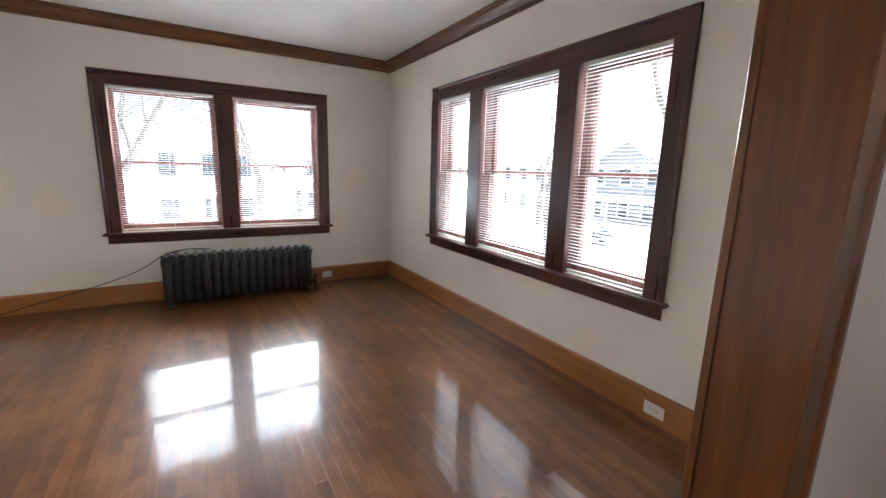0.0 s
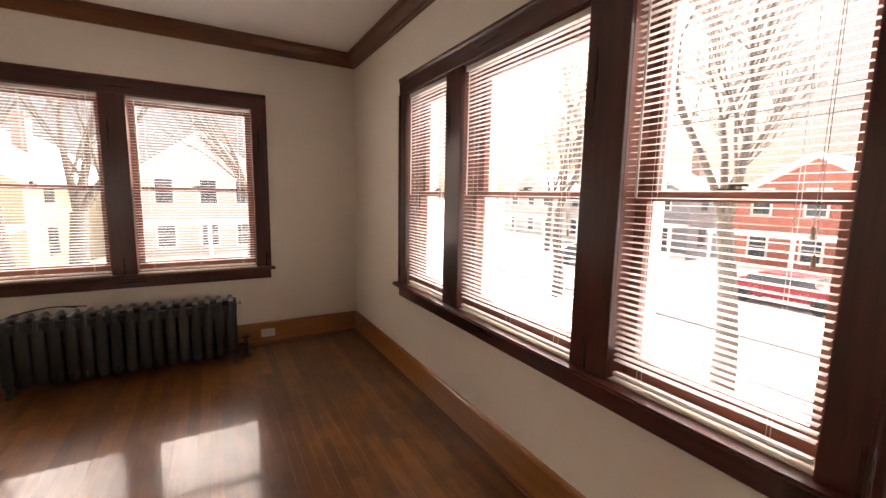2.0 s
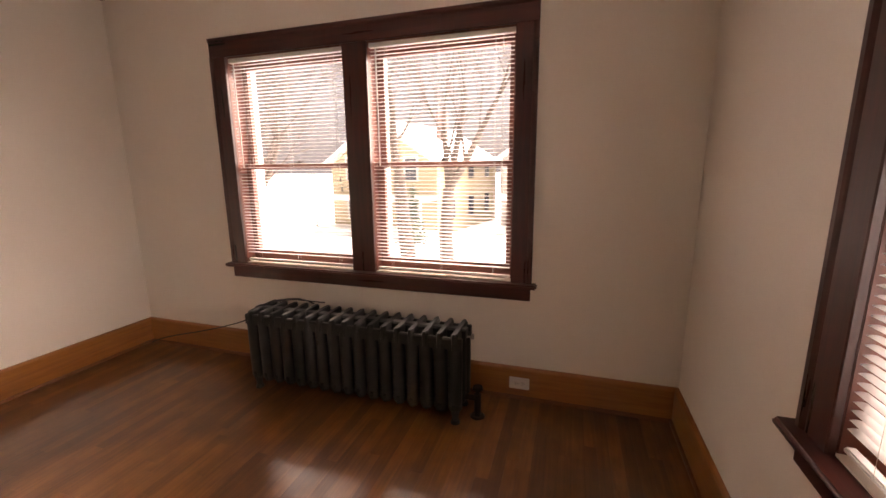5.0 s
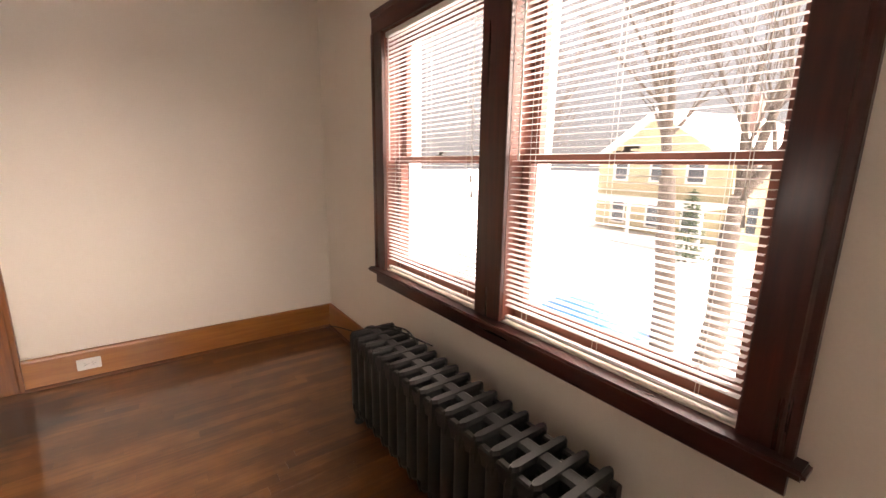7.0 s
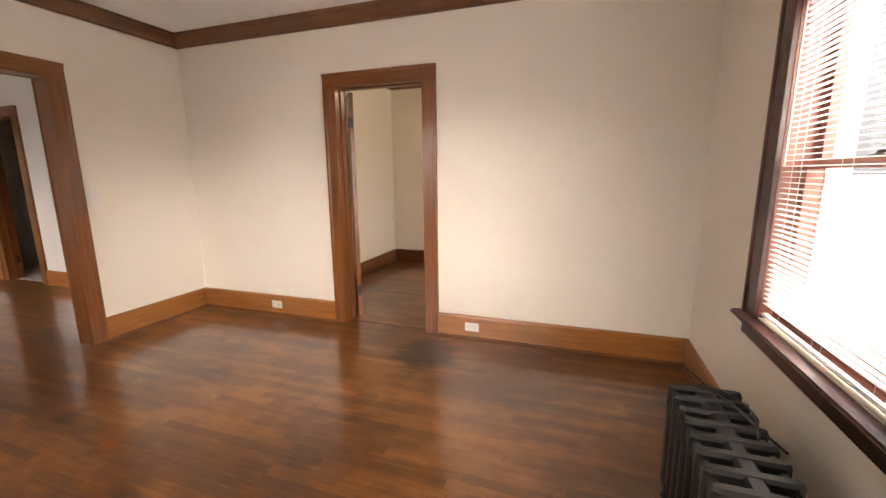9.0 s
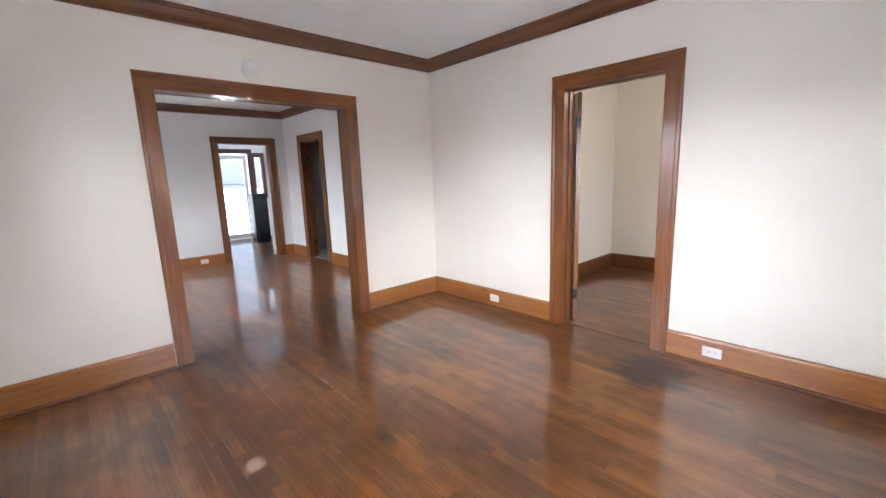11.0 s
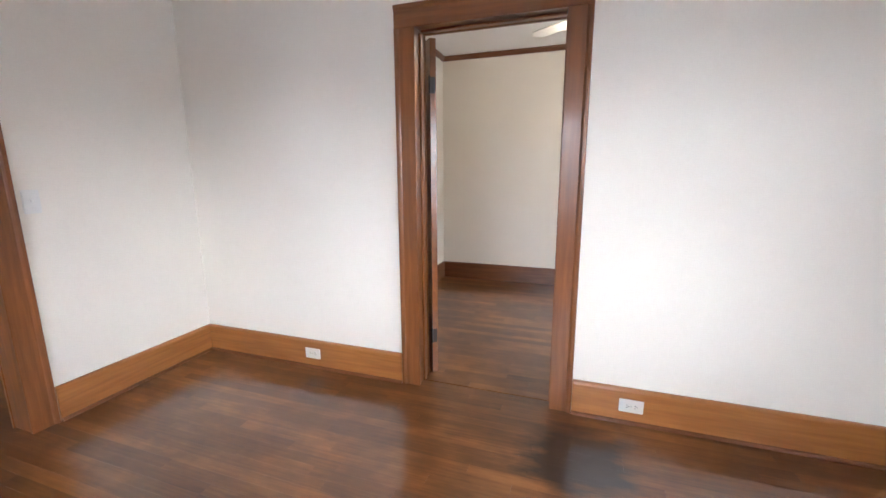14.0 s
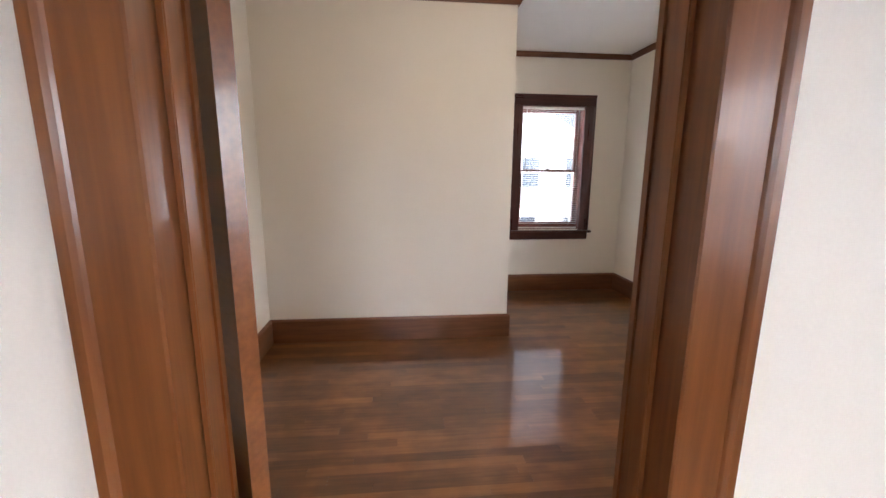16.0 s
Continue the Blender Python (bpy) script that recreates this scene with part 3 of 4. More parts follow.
def radiator(m, n, pitch, height, depth):
    """A cast-iron column radiator; sections along local x, the front towards -y."""
    e = empty("cast_iron_radiator", m)
    tagged(e, "dark grey-green painted cast-iron column radiator on the floor", "radiator")
    bm = bmesh.new()
    cols = [-depth / 2 + 0.032, 0.0, depth / 2 - 0.032]
    top, bot = height, 0.075
    d, half = depth / 2, pitch / 2 - 0.0008
    # columns almost touch their neighbours; each has a rounded rectangular outline
    for j, y in enumerate(cols):
        ry = 0.030 if j != 1 else 0.022
        ring = []
        for sx, sy in ((1, 1), (-1, 1), (-1, -1), (1, -1)):
            quad = [(0.0, 1.0), (0.62, 0.86), (0.92, 0.55), (1.0, 0.0)]
            ring += [(sx * a * (half - 0.002), sy * b * ry) for a, b in (quad[::-1] if sx * sy > 0 else quad)][:-1]
        loops = []
        for z, k in ((bot - 0.012, 0.62), (bot + 0.012, 1.0), (top - 0.080, 1.0), (top - 0.055, 0.86)):
            loops.append([bm.verts.new((x * k, y + yy * k, z)) for x, yy in ring])
        for a, b in zip(loops, loops[1:]):
            for k in range(len(ring)):
                bm.faces.new((a[k], a[(k + 1) % len(ring)], b[(k + 1) % len(ring)], b[k]))
        bm.faces.new(loops[0])
        bm.faces.new(loops[-1])
    # the crest across the head of a section, bevelled to a blunt point at front and back, and a plainer web at the foot
    for z0, z1, zt, wide in ((top - 0.085, top - 0.012, top, 0.0195), (bot + 0.040, bot + 0.010, bot - 0.010, 0.020)):
        rows = [(-d, 0.008, z0), (-d + 0.020, wide, z0), (d - 0.020, wide, z0), (d, 0.008, z0)]
        ring0 = [(w, y, z) for y, w, z in rows] + [(-w, y, z) for y, w, z in rows[::-1]]
        ring1 = [(x * 0.95, y * 0.99, z1) for x, y, z in ring0]
        ring2 = [(x * 0.60, y * 0.95, zt) for x, y, z in ring0]
        loops = [[bm.verts.new(p) for p in ring] for ring in (ring0, ring1, ring2)]
        bm.faces.new(loops[0])
        bm.faces.new(loops[2])
        for a, b in zip(loops, loops[1:]):
            for k in range(8):
                bm.faces.new((a[k], a[(k + 1) % 8], b[(k + 1) % 8], b[k]))
    # bridge along the middle and lower rims at front and back, leaving a well on each side of the crest
    for y, hw, z0, z1 in ((0.0, 0.030, top - 0.060, top - 0.004), (-d + 0.024, 0.013, top - 0.085, top - 0.024), (d - 0.024, 0.013, top - 0.085, top - 0.024)):
        prof = [(-hw, z0), (hw, z0), (hw, z1 - 0.008), (hw * 0.6, z1), (-hw * 0.6, z1), (-hw, z1 - 0.008)]
        a = [bm.verts.new((-half - 0.0008, y + p, z)) for p, z in prof]
        b = [bm.verts.new((half + 0.0008, y + p, z)) for p, z in prof]
        for k in range(6):
            bm.faces.new((a[k], b[k], b[(k + 1) % 6], a[(k + 1) % 6]))
        bm.faces.new(a)
        bm.faces.new(b[::-1])
    sec = bpy.data.meshes.new("section")
    bmesh.ops.recalc_face_normals(bm, faces=bm.faces)
    bm.to_mesh(sec)
    bm.free()
    sec.materials.append(M_IRON)
    for p in sec.polygons:
        p.use_smooth = len(p.vertices) == 4 and abs(p.normal.z) < 0.2 and p.center.z < top - 0.09
    for i in range(n):
        o = new("section", sec)
        o.parent = e
        o.location = ((i - (n - 1) / 2) * pitch, 0, 0)
    L = (n - 1) * pitch / 2
    for y in (0,):
        for z, nm in ((top - 0.048, "top_header"), (bot + 0.03, "bottom_header")):
            bm = bmesh.new()
            add_cyl(bm, (-L, y, z), (L, y, z), 0.034, seg=16)
            add_cyl(bm, (-L - 0.030, y, z), (-L, y, z), 0.018, 0.024, seg=8)
            add_cyl(bm, (L, y, z), (L + 0.030, y, z), 0.024, 0.018, seg=8)
            obj(nm, bm, M_IRON, e)
    for x in (-L, L):
        for y in (cols[0], cols[2]):
            bm = bmesh.new()
            add_cyl(bm, (x, y, 0.0), (x, y, 0.018), 0.026, 0.021, seg=12)
            add_cyl(bm, (x, y, 0.018), (x, y, bot), 0.015, 0.026, seg=12)
            obj("foot", bm, M_IRON, e)
    # supply valve at the right foot, air vent at the right head
    bm = bmesh.new()
    add_cyl(bm, (L + 0.02, 0, bot + 0.03), (L + 0.10, 0, bot + 0.03), 0.015)
    add_cyl(bm, (L + 0.10, 0, 0.0), (L + 0.10, 0, bot + 0.055), 0.019)
    add_cyl(bm, (L + 0.10, 0, bot + 0.055), (L + 0.10, 0, bot + 0.085), 0.012)
    add_cyl(bm, (L + 0.10, 0, bot + 0.085), (L + 0.10, 0, bot + 0.10), 0.030, 0.026)
    add_cyl(bm, (L + 0.10, 0, 0.0), (L + 0.10, 0, 0.008), 0.042, 0.034)
    obj("valve", bm, M_DARKMETAL, e, False)
    bm = bmesh.new()
    add_cyl(bm, (L + 0.025, 0.0, top - 0.05), (L + 0.075, 0.0, top - 0.05), 0.005)
    add_cyl(bm, (L + 0.070, 0.0, top - 0.06), (L + 0.070, 0.0, top - 0.035), 0.009)
    obj("air_vent", bm, M_STEEL, e)
    return e


radiator(pose(-1.752, -0.262, 0.001), 17, 0.0795, 0.505, 0.245)


def tube(name, pts, r, material, parent=None):
    cu = bpy.data.curves.new(name, 'CURVE')
    cu.dimensions, cu.bevel_depth, cu.bevel_resolution, cu.resolution_u = '3D', r, 2, 8
    sp = cu.splines.new('NURBS')
    sp.points.add(len(pts) - 1)
    for p, q in zip(sp.points, pts):
        p.co = (*q, 1)
    sp.use_endpoint_u, sp.order_u = True, 3
    cu.materials.append(material)
    ob = new(name, cu)
    ob.parent = parent
    return ob


cord = tube("power_cord", [(-2.06, -0.20, 0.525), (-2.16, -0.17, 0.540), (-2.26, -0.18, 0.533), (-2.36, -0.22, 0.520), (-2.44, -0.21, 0.48), (-2.56, -0.15, 0.38), (-2.72, -0.10, 0.30),
                           (-2.95, -0.065, 0.22), (-3.2, -0.055, 0.15), (-3.45, -0.05, 0.09), (-3.62, -0.05, 0.04), (-3.68, -0.07, 0.012)], 0.0042, M_CORD)
tagged(cord, "black electrical cord trailing from the radiator to the corner", "cord")
cord2 = tube("cable_loop", [(-2.38, -0.30, 0.516), (-2.30, -0.25, 0.532), (-2.20, -0.22, 0.548), (-2.10, -0.19, 0.535), (-2.02, -0.14, 0.516)], 0.0042, M_CORD)
tagged(cord2, "black cord coiled on top of the radiator", "cord")


def outlet(m):
    e = empty("wall_outlet", m)
    tagged(e, "white duplex outlet plate set sideways in the baseboard", "outlet", "outlets in the baseboards")
    soft_box("plate", (-0.058, -0.005, -0.036), (0.058, 0.0, 0.036), M_WHITE, e, 0.0025)
    for x in (-0.0195, 0.0195):
        bm = bmesh.new()
        vs = add_cyl(bm, (x, -0.0075, 0), (x, -0.004, 0), 0.0172, seg=20)
        for v in vs:
            v.co.x = max(x - 0.0135, min(x + 0.0135, v.co.x))
        obj("socket", bm, M_WHITE, e)
        bm = bmesh.new()
        for dz in (-0.0065, 0.0065):
            add_box(bm, (x - 0.0055, -0.0079, dz - 0.0011), (x + 0.0035, -0.0070, dz + 0.0011))
        add_cyl(bm, (x + 0.0085, -0.0079, 0), (x + 0.0085, -0.0070, 0), 0.0024, seg=10)
        obj("slots", bm, M_SLOT, e)
    bm = bmesh.new()
    add_cyl(bm, (0, -0.0062, 0), (0, -0.0045, 0), 0.003, seg=10)
    obj("screw", bm, M_STEEL, e)
    return e


o1 = outlet(pose(-0.822, -0.0222, 0.098))
for m in (pose(-0.0222, -3.665, 0.098, 0, 0, -90), pose(WX + 0.0222, -3.48, 0.104, 0, 0, 90), pose(WX + 0.0222, -1.543, 0.102, 0, 0, 90), pose(-2.185, DS + 0.0222, 0.10, 0, 0, 180)):
    copy_thing(o1, m)

sw_plate = empty("light_switch", pose(-2.848, SY + 0.0005, 1.155, 0, 0, 180))
tagged(sw_plate, "ivory toggle light switch plate on the wall", "switch")
soft_box("plate", (-0.036, -0.006, -0.058), (0.036, 0, 0.058), M_WHITE, sw_plate, 0.003)
soft_box("toggle", (-0.005, -0.018, -0.004), (0.005, -0.005, 0.012), M_WHITE, sw_plate, 0.002)

disc = empty("smoke_detector", pose(-1.841, SY + 0.0005, 2.25, 90, 0, 180))
tagged(disc, "round white smoke detector on the wall above the opening", "detector")
bm = bmesh.new()
add_cyl(bm, (0, 0, 0), (0, 0, 0.014), 0.075, 0.075, seg=40)
add_cyl(bm, (0, 0, 0.014), (0, 0, 0.034), 0.070, 0.056, seg=40)
obj("body", bm, M_WHITE, disc)
bm = bmesh.new()
add_cyl(bm, (0, 0, 0.033), (0, 0, 0.0375), 0.030, 0.026, seg=28)
obj("grille", bm, M_WHITE, disc)

# ---- bedroom ceiling fan ----
fan = empty("ceiling_fan", pose(-4.93, -1.845, 2.56))
tagged(fan, "white ceiling fan with a lit globe and pull chains", "fan")
bm = bmesh.new()
add_cyl(bm, (0, 0, -0.04), (0, 0, 0), 0.055, 0.075, seg=24)
add_cyl(bm, (0, 0, -0.13), (0, 0, -0.04), 0.014)
add_cyl(bm, (0, 0, -0.24), (0, 0, -0.13), 0.10, 0.085, seg=28)
obj("motor_housing", bm, M_WHITE, fan)
bm = bmesh.new()
add_box(bm, (0.10, -0.055, -0.006), (0.55, 0.055, 0.0))
bmesh.ops.bevel(bm, geom=[ed for ed in bm.edges if abs(ed.verts[0].co.z - ed.verts[1].co.z) > 0.001], offset=0.04, segments=5, affect='EDGES')
blade_me = obj("blade", bm, M_WHITE, fan)
blade_me.matrix_basis = pose(0, 0, -0.19, 10, 0, 20)
for k in range(1, 5):
    o = new("blade", blade_me.data)
    o.parent = fan
    o.matrix_basis = pose(0, 0, -0.19, 0, 0, 20 + 72 * k) @ pose(0, 0, 0, 10, 0, 0)
bm = bmesh.new()
bmesh.ops.create_uvsphere(bm, u_segments=24, v_segments=14, radius=0.075, matrix=Matrix.Translation((0, 0, -0.295)))
obj("globe", bm, lit_mat("lit_opal_globe", (0.9, 0.86, 0.78), 6.0), fan, True)
bm = bmesh.new()
for dx in (-0.085, 0.085):
    add_cyl(bm, (dx, 0.03, -0.38), (dx, 0.03, -0.23), 0.0012, seg=5)
    add_cyl(bm, (dx, 0.03, -0.41), (dx, 0.03, -0.38), 0.006, 0.003, seg=8)
obj("pull_chain", bm, M_BRASS, fan)

# ---- dining-room lamp ----
lamp = empty("ceiling_lamp", pose(-2.05, -6.5, CEIL))
tagged(lamp, "small lit flush ceiling lamp with a glass bowl", "lamp")
bm = bmesh.new()
add_cyl(bm, (0, 0, -0.03), (0, 0, 0), 0.14, 0.15, seg=28)
obj("base", bm, M_WHITE, lamp)
bm = bmesh.new()
bmesh.ops.create_uvsphere(bm, u_segments=24, v_segments=12, radius=0.125, matrix=Matrix.Translation((0, 0, -0.03)) @ Matrix.Diagonal((1, 1, 0.55, 1)))
obj("shade", bm, lit_mat("lit_frosted_bowl", (0.9, 0.88, 0.82), 0.18), lamp, True)

# ---- back room ----
def glazed_door(e, w, h, rows):
    """A white glazed leaf, hinged at local x = 0, its thickness along local y: stiles, rails, bars and a pane."""
    soft_box("stile", (0, 0.02, 0), (0.09, 0.06, h), M_WHITE, e)
    soft_box("stile", (w - 0.09, 0.02, 0), (w, 0.06, h), M_WHITE, e)
    z0 = 0.12 if rows < 4 else 0.85
    soft_box("rail", (0.09, 0.02, 0), (w - 0.09, 0.06, z0), M_WHITE, e)
    soft_box("rail", (0.09, 0.02, h - 0.1), (w - 0.09, 0.06, h), M_WHITE, e)
    for k in range(1, rows):
        z = z0 + (h - 0.1 - z0) * k / rows
        soft_box("glazing_bar", (0.09, 0.028, z - 0.009), (w - 0.09, 0.052, z + 0.009), M_WHITE, e, 0.002)
    bm = bmesh.new()
    add_box(bm, (0.086, 0.038, z0 - 0.004), (w - 0.086, 0.042, h - 0.096))
    obj("glass", bm, M_GLASS, e).visible_shadow = False
    bm = bmesh.new()
    add_cyl(bm, (w - 0.045, -0.02, 0.98), (w - 0.045, 0.10, 0.98), 0.010)
    for y in (-0.02, 0.10):
        bmesh.ops.create_uvsphere(bm, u_segments=14, v_segments=8, radius=0.026, matrix=Matrix.Translation((w - 0.045, y, 0.98)))
    obj("knob", bm, M_DARKMETAL, e, True)


gd = empty("door_5", pose(-3.28, -11.6, 0.012, 0, 0, 180))
tagged(gd, "white full-glass back door, closed, daylight through it", "door", kind="structure")
glazed_door(gd, 0.76, 2.03, 3)
for nm, lo, hi in (("casing", (0.782, -0.022, -0.012), (0.89, -0.001, 2.056)), ("casing", (-0.13, -0.022, -0.012), (-0.022, -0.001, 2.056)), ("casing_head", (-0.13, -0.022, 2.058), (0.89, -0.001, 2.17))):
    soft_box(nm, lo, hi, M_MAHOG, gd)
fd = empty("french_door", pose(-3.462, -8.632, 0.008, 0, 0, 244))
tagged(fd, "white glazed door standing open into the back room", "door")
glazed_door(fd, 0.80, 2.0, 4)
e = empty("window_6", pose(-4.20, -11.6, 0, 0, 0, 180))
tagged(e, "narrow dark-framed back-room window", "window", kind="structure")
for lo, hi in (((-0.028, -0.024, 0.98), (0.012, 0.1, 2.10)), ((0.168, -0.024, 0.98), (0.28, 0.1, 2.10)), ((0.012, -0.024, 0.98), (0.168, 0.1, 1.112)), ((0.012, -0.024, 1.988), (0.168, 0.1, 2.10))):
    soft_box("frame", lo, hi, M_MAHOG, e)
bm = bmesh.new()
add_box(bm, (0.008, 0.05, 1.108), (0.172, 0.054, 1.992))
obj("glass", bm, M_GLASS, e).visible_shadow = False
cab = empty("dark_cabinet", pose(-3.87, -10.62, 0.0))
tagged(cab, "tall black cabinet standing on the floor of the back room", "cabinet")
soft_box("body", (-0.16, -0.16, 0.06), (0.16, 0.16, 1.09), M_BLACK, cab, 0.01)
soft_box("top", (-0.175, -0.175, 1.092), (0.175, 0.175, 1.12), M_BLACK, cab, 0.006)
soft_box("plinth", (-0.15, -0.15, 0), (0.15, 0.15, 0.058), M_BLACK, cab, 0.004)
soft_box("front_panel", (-0.145, 0.161, 0.1), (0.145, 0.174, 1.05), M_BLACK, cab, 0.005)
bm = bmesh.new()
for iu in range(5):
    for iv in range(7):
        add_box(bm, (-5.32 + 0.3 * iu, -8.47 + 0.3 * iv, -0.012), (-5.32 + 0.3 * iu + 0.296, -8.47 + 0.3 * iv + 0.296, 0.004))
t = tagged(obj("floor_tiles", bm, M_TILE), "pale square floor tiles", "floor", kind="structure")

# ---- outdoors ----
GZ = -3.2
bm = bmesh.new()
bmesh.ops.create_grid(bm, x_segments=80, y_segments=80, size=400)
for v in bm.verts:
    v.co.z = GZ + 0.12 * noise.noise((v.co.x * 0.05, v.co.y * 0.05, 0))
tagged(obj("ground", bm, M_SNOW, None, True), "snow-covered ground", "ground", kind="structure")
bm = bmesh.new()
add_box(bm, (14.0, -150, GZ + 0.10), (21.0, 200, GZ + 0.17))
tagged(obj("road", bm, M_ROAD), "slushy grey street", "road", kind="structure")
bm = bmesh.new()
add_box(bm, (10.2, -150, GZ + 0.10), (11.7, 200, GZ + 0.16))
tagged(obj("pavement", bm, M_ROAD), "partly cleared sidewalk", "pavement", kind="structure")


def house(m, w, d, h, rise, wall_rgb, label, porch=True):
    """A gabled house: storeys of windows, a snowy roof, a door, a chimney. Front towards local -y; gable towards the front."""
    e = empty("house", m)
    tagged(e, label, "house", "neighbouring houses")
    sid = mat("painted_siding", wall_rgb, 0.7, 0.08, 0.6, 20)
    bm = bmesh.new()
    pts = [(-w / 2, 0), (w / 2, 0), (w / 2, h), (0, h + rise), (-w / 2, h)]
    a = [bm.verts.new((x, 0, z)) for x, z in pts]
    b = [bm.verts.new((x, d, z)) for x, z in pts]
    bm.faces.new(a)
    bm.faces.new(b[::-1])
    for i in range(5):
        bm.faces.new((a[i], b[i], b[(i + 1) % 5], a[(i + 1) % 5]))
    obj("wall", bm, sid, e)
    ang = math.atan2(rise, w / 2)
    ln = math.hypot(rise, w / 2) + 0.5
    for s in (-1, 1):
        bm = bmesh.new()
        add_box(bm, (0, -0.5, 0.02), (ln, d + 0.5, 0.22))
        o = obj("roof", bm, M_SNOW, e)
        o.matrix_basis = Matrix.Translation((0, 0, h + rise)) @ (pose(0, 0, 0, 0, math.degrees(ang), 0) if s > 0 else pose(0, d, 0, 0, 0, 180) @ pose(0, 0, 0, 0, math.degrees(ang), 0))
        bm = bmesh.new()
        add_box(bm, (0, -0.52, -0.08), (ln + 0.02, d + 0.52, 0.015))
        o2 = obj("eaves", bm, M_TRIMOUT, e)
        o2.matrix_basis = o.matrix_basis
    bm = bmesh.new()
    bmt = bmesh.new()
    for z in ([1.0, 3.8] if h > 4.5 else [1.0]):
        for x in (-w * 0.28, w * 0.02, w * 0.28):
            add_box(bm, (x - 0.45, -0.03, z), (x + 0.45, 0.04, z + 1.5))
            for lo, hi in (((x - 0.58, -0.06, z - 0.1), (x - 0.45, 0.05, z + 1.62)), ((x + 0.45, -0.06, z - 0.1), (x + 0.58, 0.05, z + 1.62)), ((x - 0.45, -0.06, z + 1.5), (x + 0.45, 0.05, z + 1.62)), ((x - 0.45, -0.06, z - 0.1), (x + 0.45, 0.05, z)), ((x - 0.45, -0.05, z + 0.72), (x + 0.45, 0.0, z + 0.78))):
                add_box(bmt, lo, hi)
        for y in (d * 0.2, d * 0.5, d * 0.8):
            for s in (-1, 1):
                add_box(bm, (s * w / 2 - 0.04, y - 0.45, z), (s * w / 2 + 0.04, y + 0.45, z + 1.5))
    obj("window", bm, M_PANE, e)
    obj("window_frame", bmt, M_TRIMOUT, e)
    bm = bmesh.new()
    add_box(bm, (w * 0.2, d * 0.45, h), (w * 0.2 + 0.7, d * 0.45 + 0.7, h + rise + 1.0))
    obj("chimney", bm, M_BRICKOUT, e)
    if porch:
        bm = bmesh.new()
        add_box(bm, (-w / 2, -2.2, 2.5), (w / 2, 0, 2.75))
        for x in (-w / 2 + 0.15, 0, w / 2 - 0.15):
            add_cyl(bm, (x, -2.0, 0), (x, -2.0, 2.5), 0.11, seg=10)
        add_box(bm, (-w / 2, -2.2, 0.0), (w / 2, 0, 0.5))
        obj("porch", bm, M_TRIMOUT, e)
    return e


M_TRIMOUT = mat("weathered_white_trim", (0.55, 0.54, 0.52), 0.7, 0.1)
M_PANE = mat("dark_far_glass", (0.05, 0.06, 0.07), 0.1, 0.1)
M_BRICKOUT = mat("far_brick", (0.20, 0.13, 0.11), 0.9, 0.25, 3, 30)
M_RED = mat("red_car_paint", (0.32, 0.03, 0.04), 0.25, 0.05)
M_TARP = mat("blue_tarp", (0.012, 0.14, 0.46), 0.45, 0.2, 3, 25, 0.08)
house(pose(-13.5, 24, GZ, 0, 0, -10), 9, 11, 5.0, 2.8, (0.36, 0.31, 0.20), "yellow two-storey gabled house with a snowy roof")
house(pose(-1.5, 27, GZ, 0, 0, 4), 8, 10, 5.2, 3.0, (0.40, 0.38, 0.35), "grey-beige gabled house with a snowy roof")
house(pose(9.0, 34, GZ, 0, 0, 10), 8, 10, 5.0, 3.0, (0.30, 0.33, 0.36), "blue-grey gabled house with a snowy roof")
for i, (y, c, lb) in enumerate(((30, (0.35, 0.33, 0.31), "grey"), (18, (0.16, 0.17, 0.19), "slate-grey"), (6, (0.36, 0.12, 0.09), "dark red"), (-7, (0.40, 0.38, 0.33), "tan"), (-20, (0.28, 0.3, 0.3), "grey-green"))):
    house(pose(29 + (i % 2), y, GZ, 0, 0, -90), 9, 10, 4.6 + 0.5 * (i % 2), 2.6, c, lb + " gabled house with a porch across the street")
house(pose(-24, 4, GZ, 0, 0, 90), 9, 10, 5.0, 2.8, (0.36, 0.36, 0.36), "pale grey gabled house")
house(pose(-3, -30, GZ, 0, 0, 180), 9, 10, 5.0, 2.8, (0.45, 0.44, 0.42), "pale gabled house behind the back yard", False)


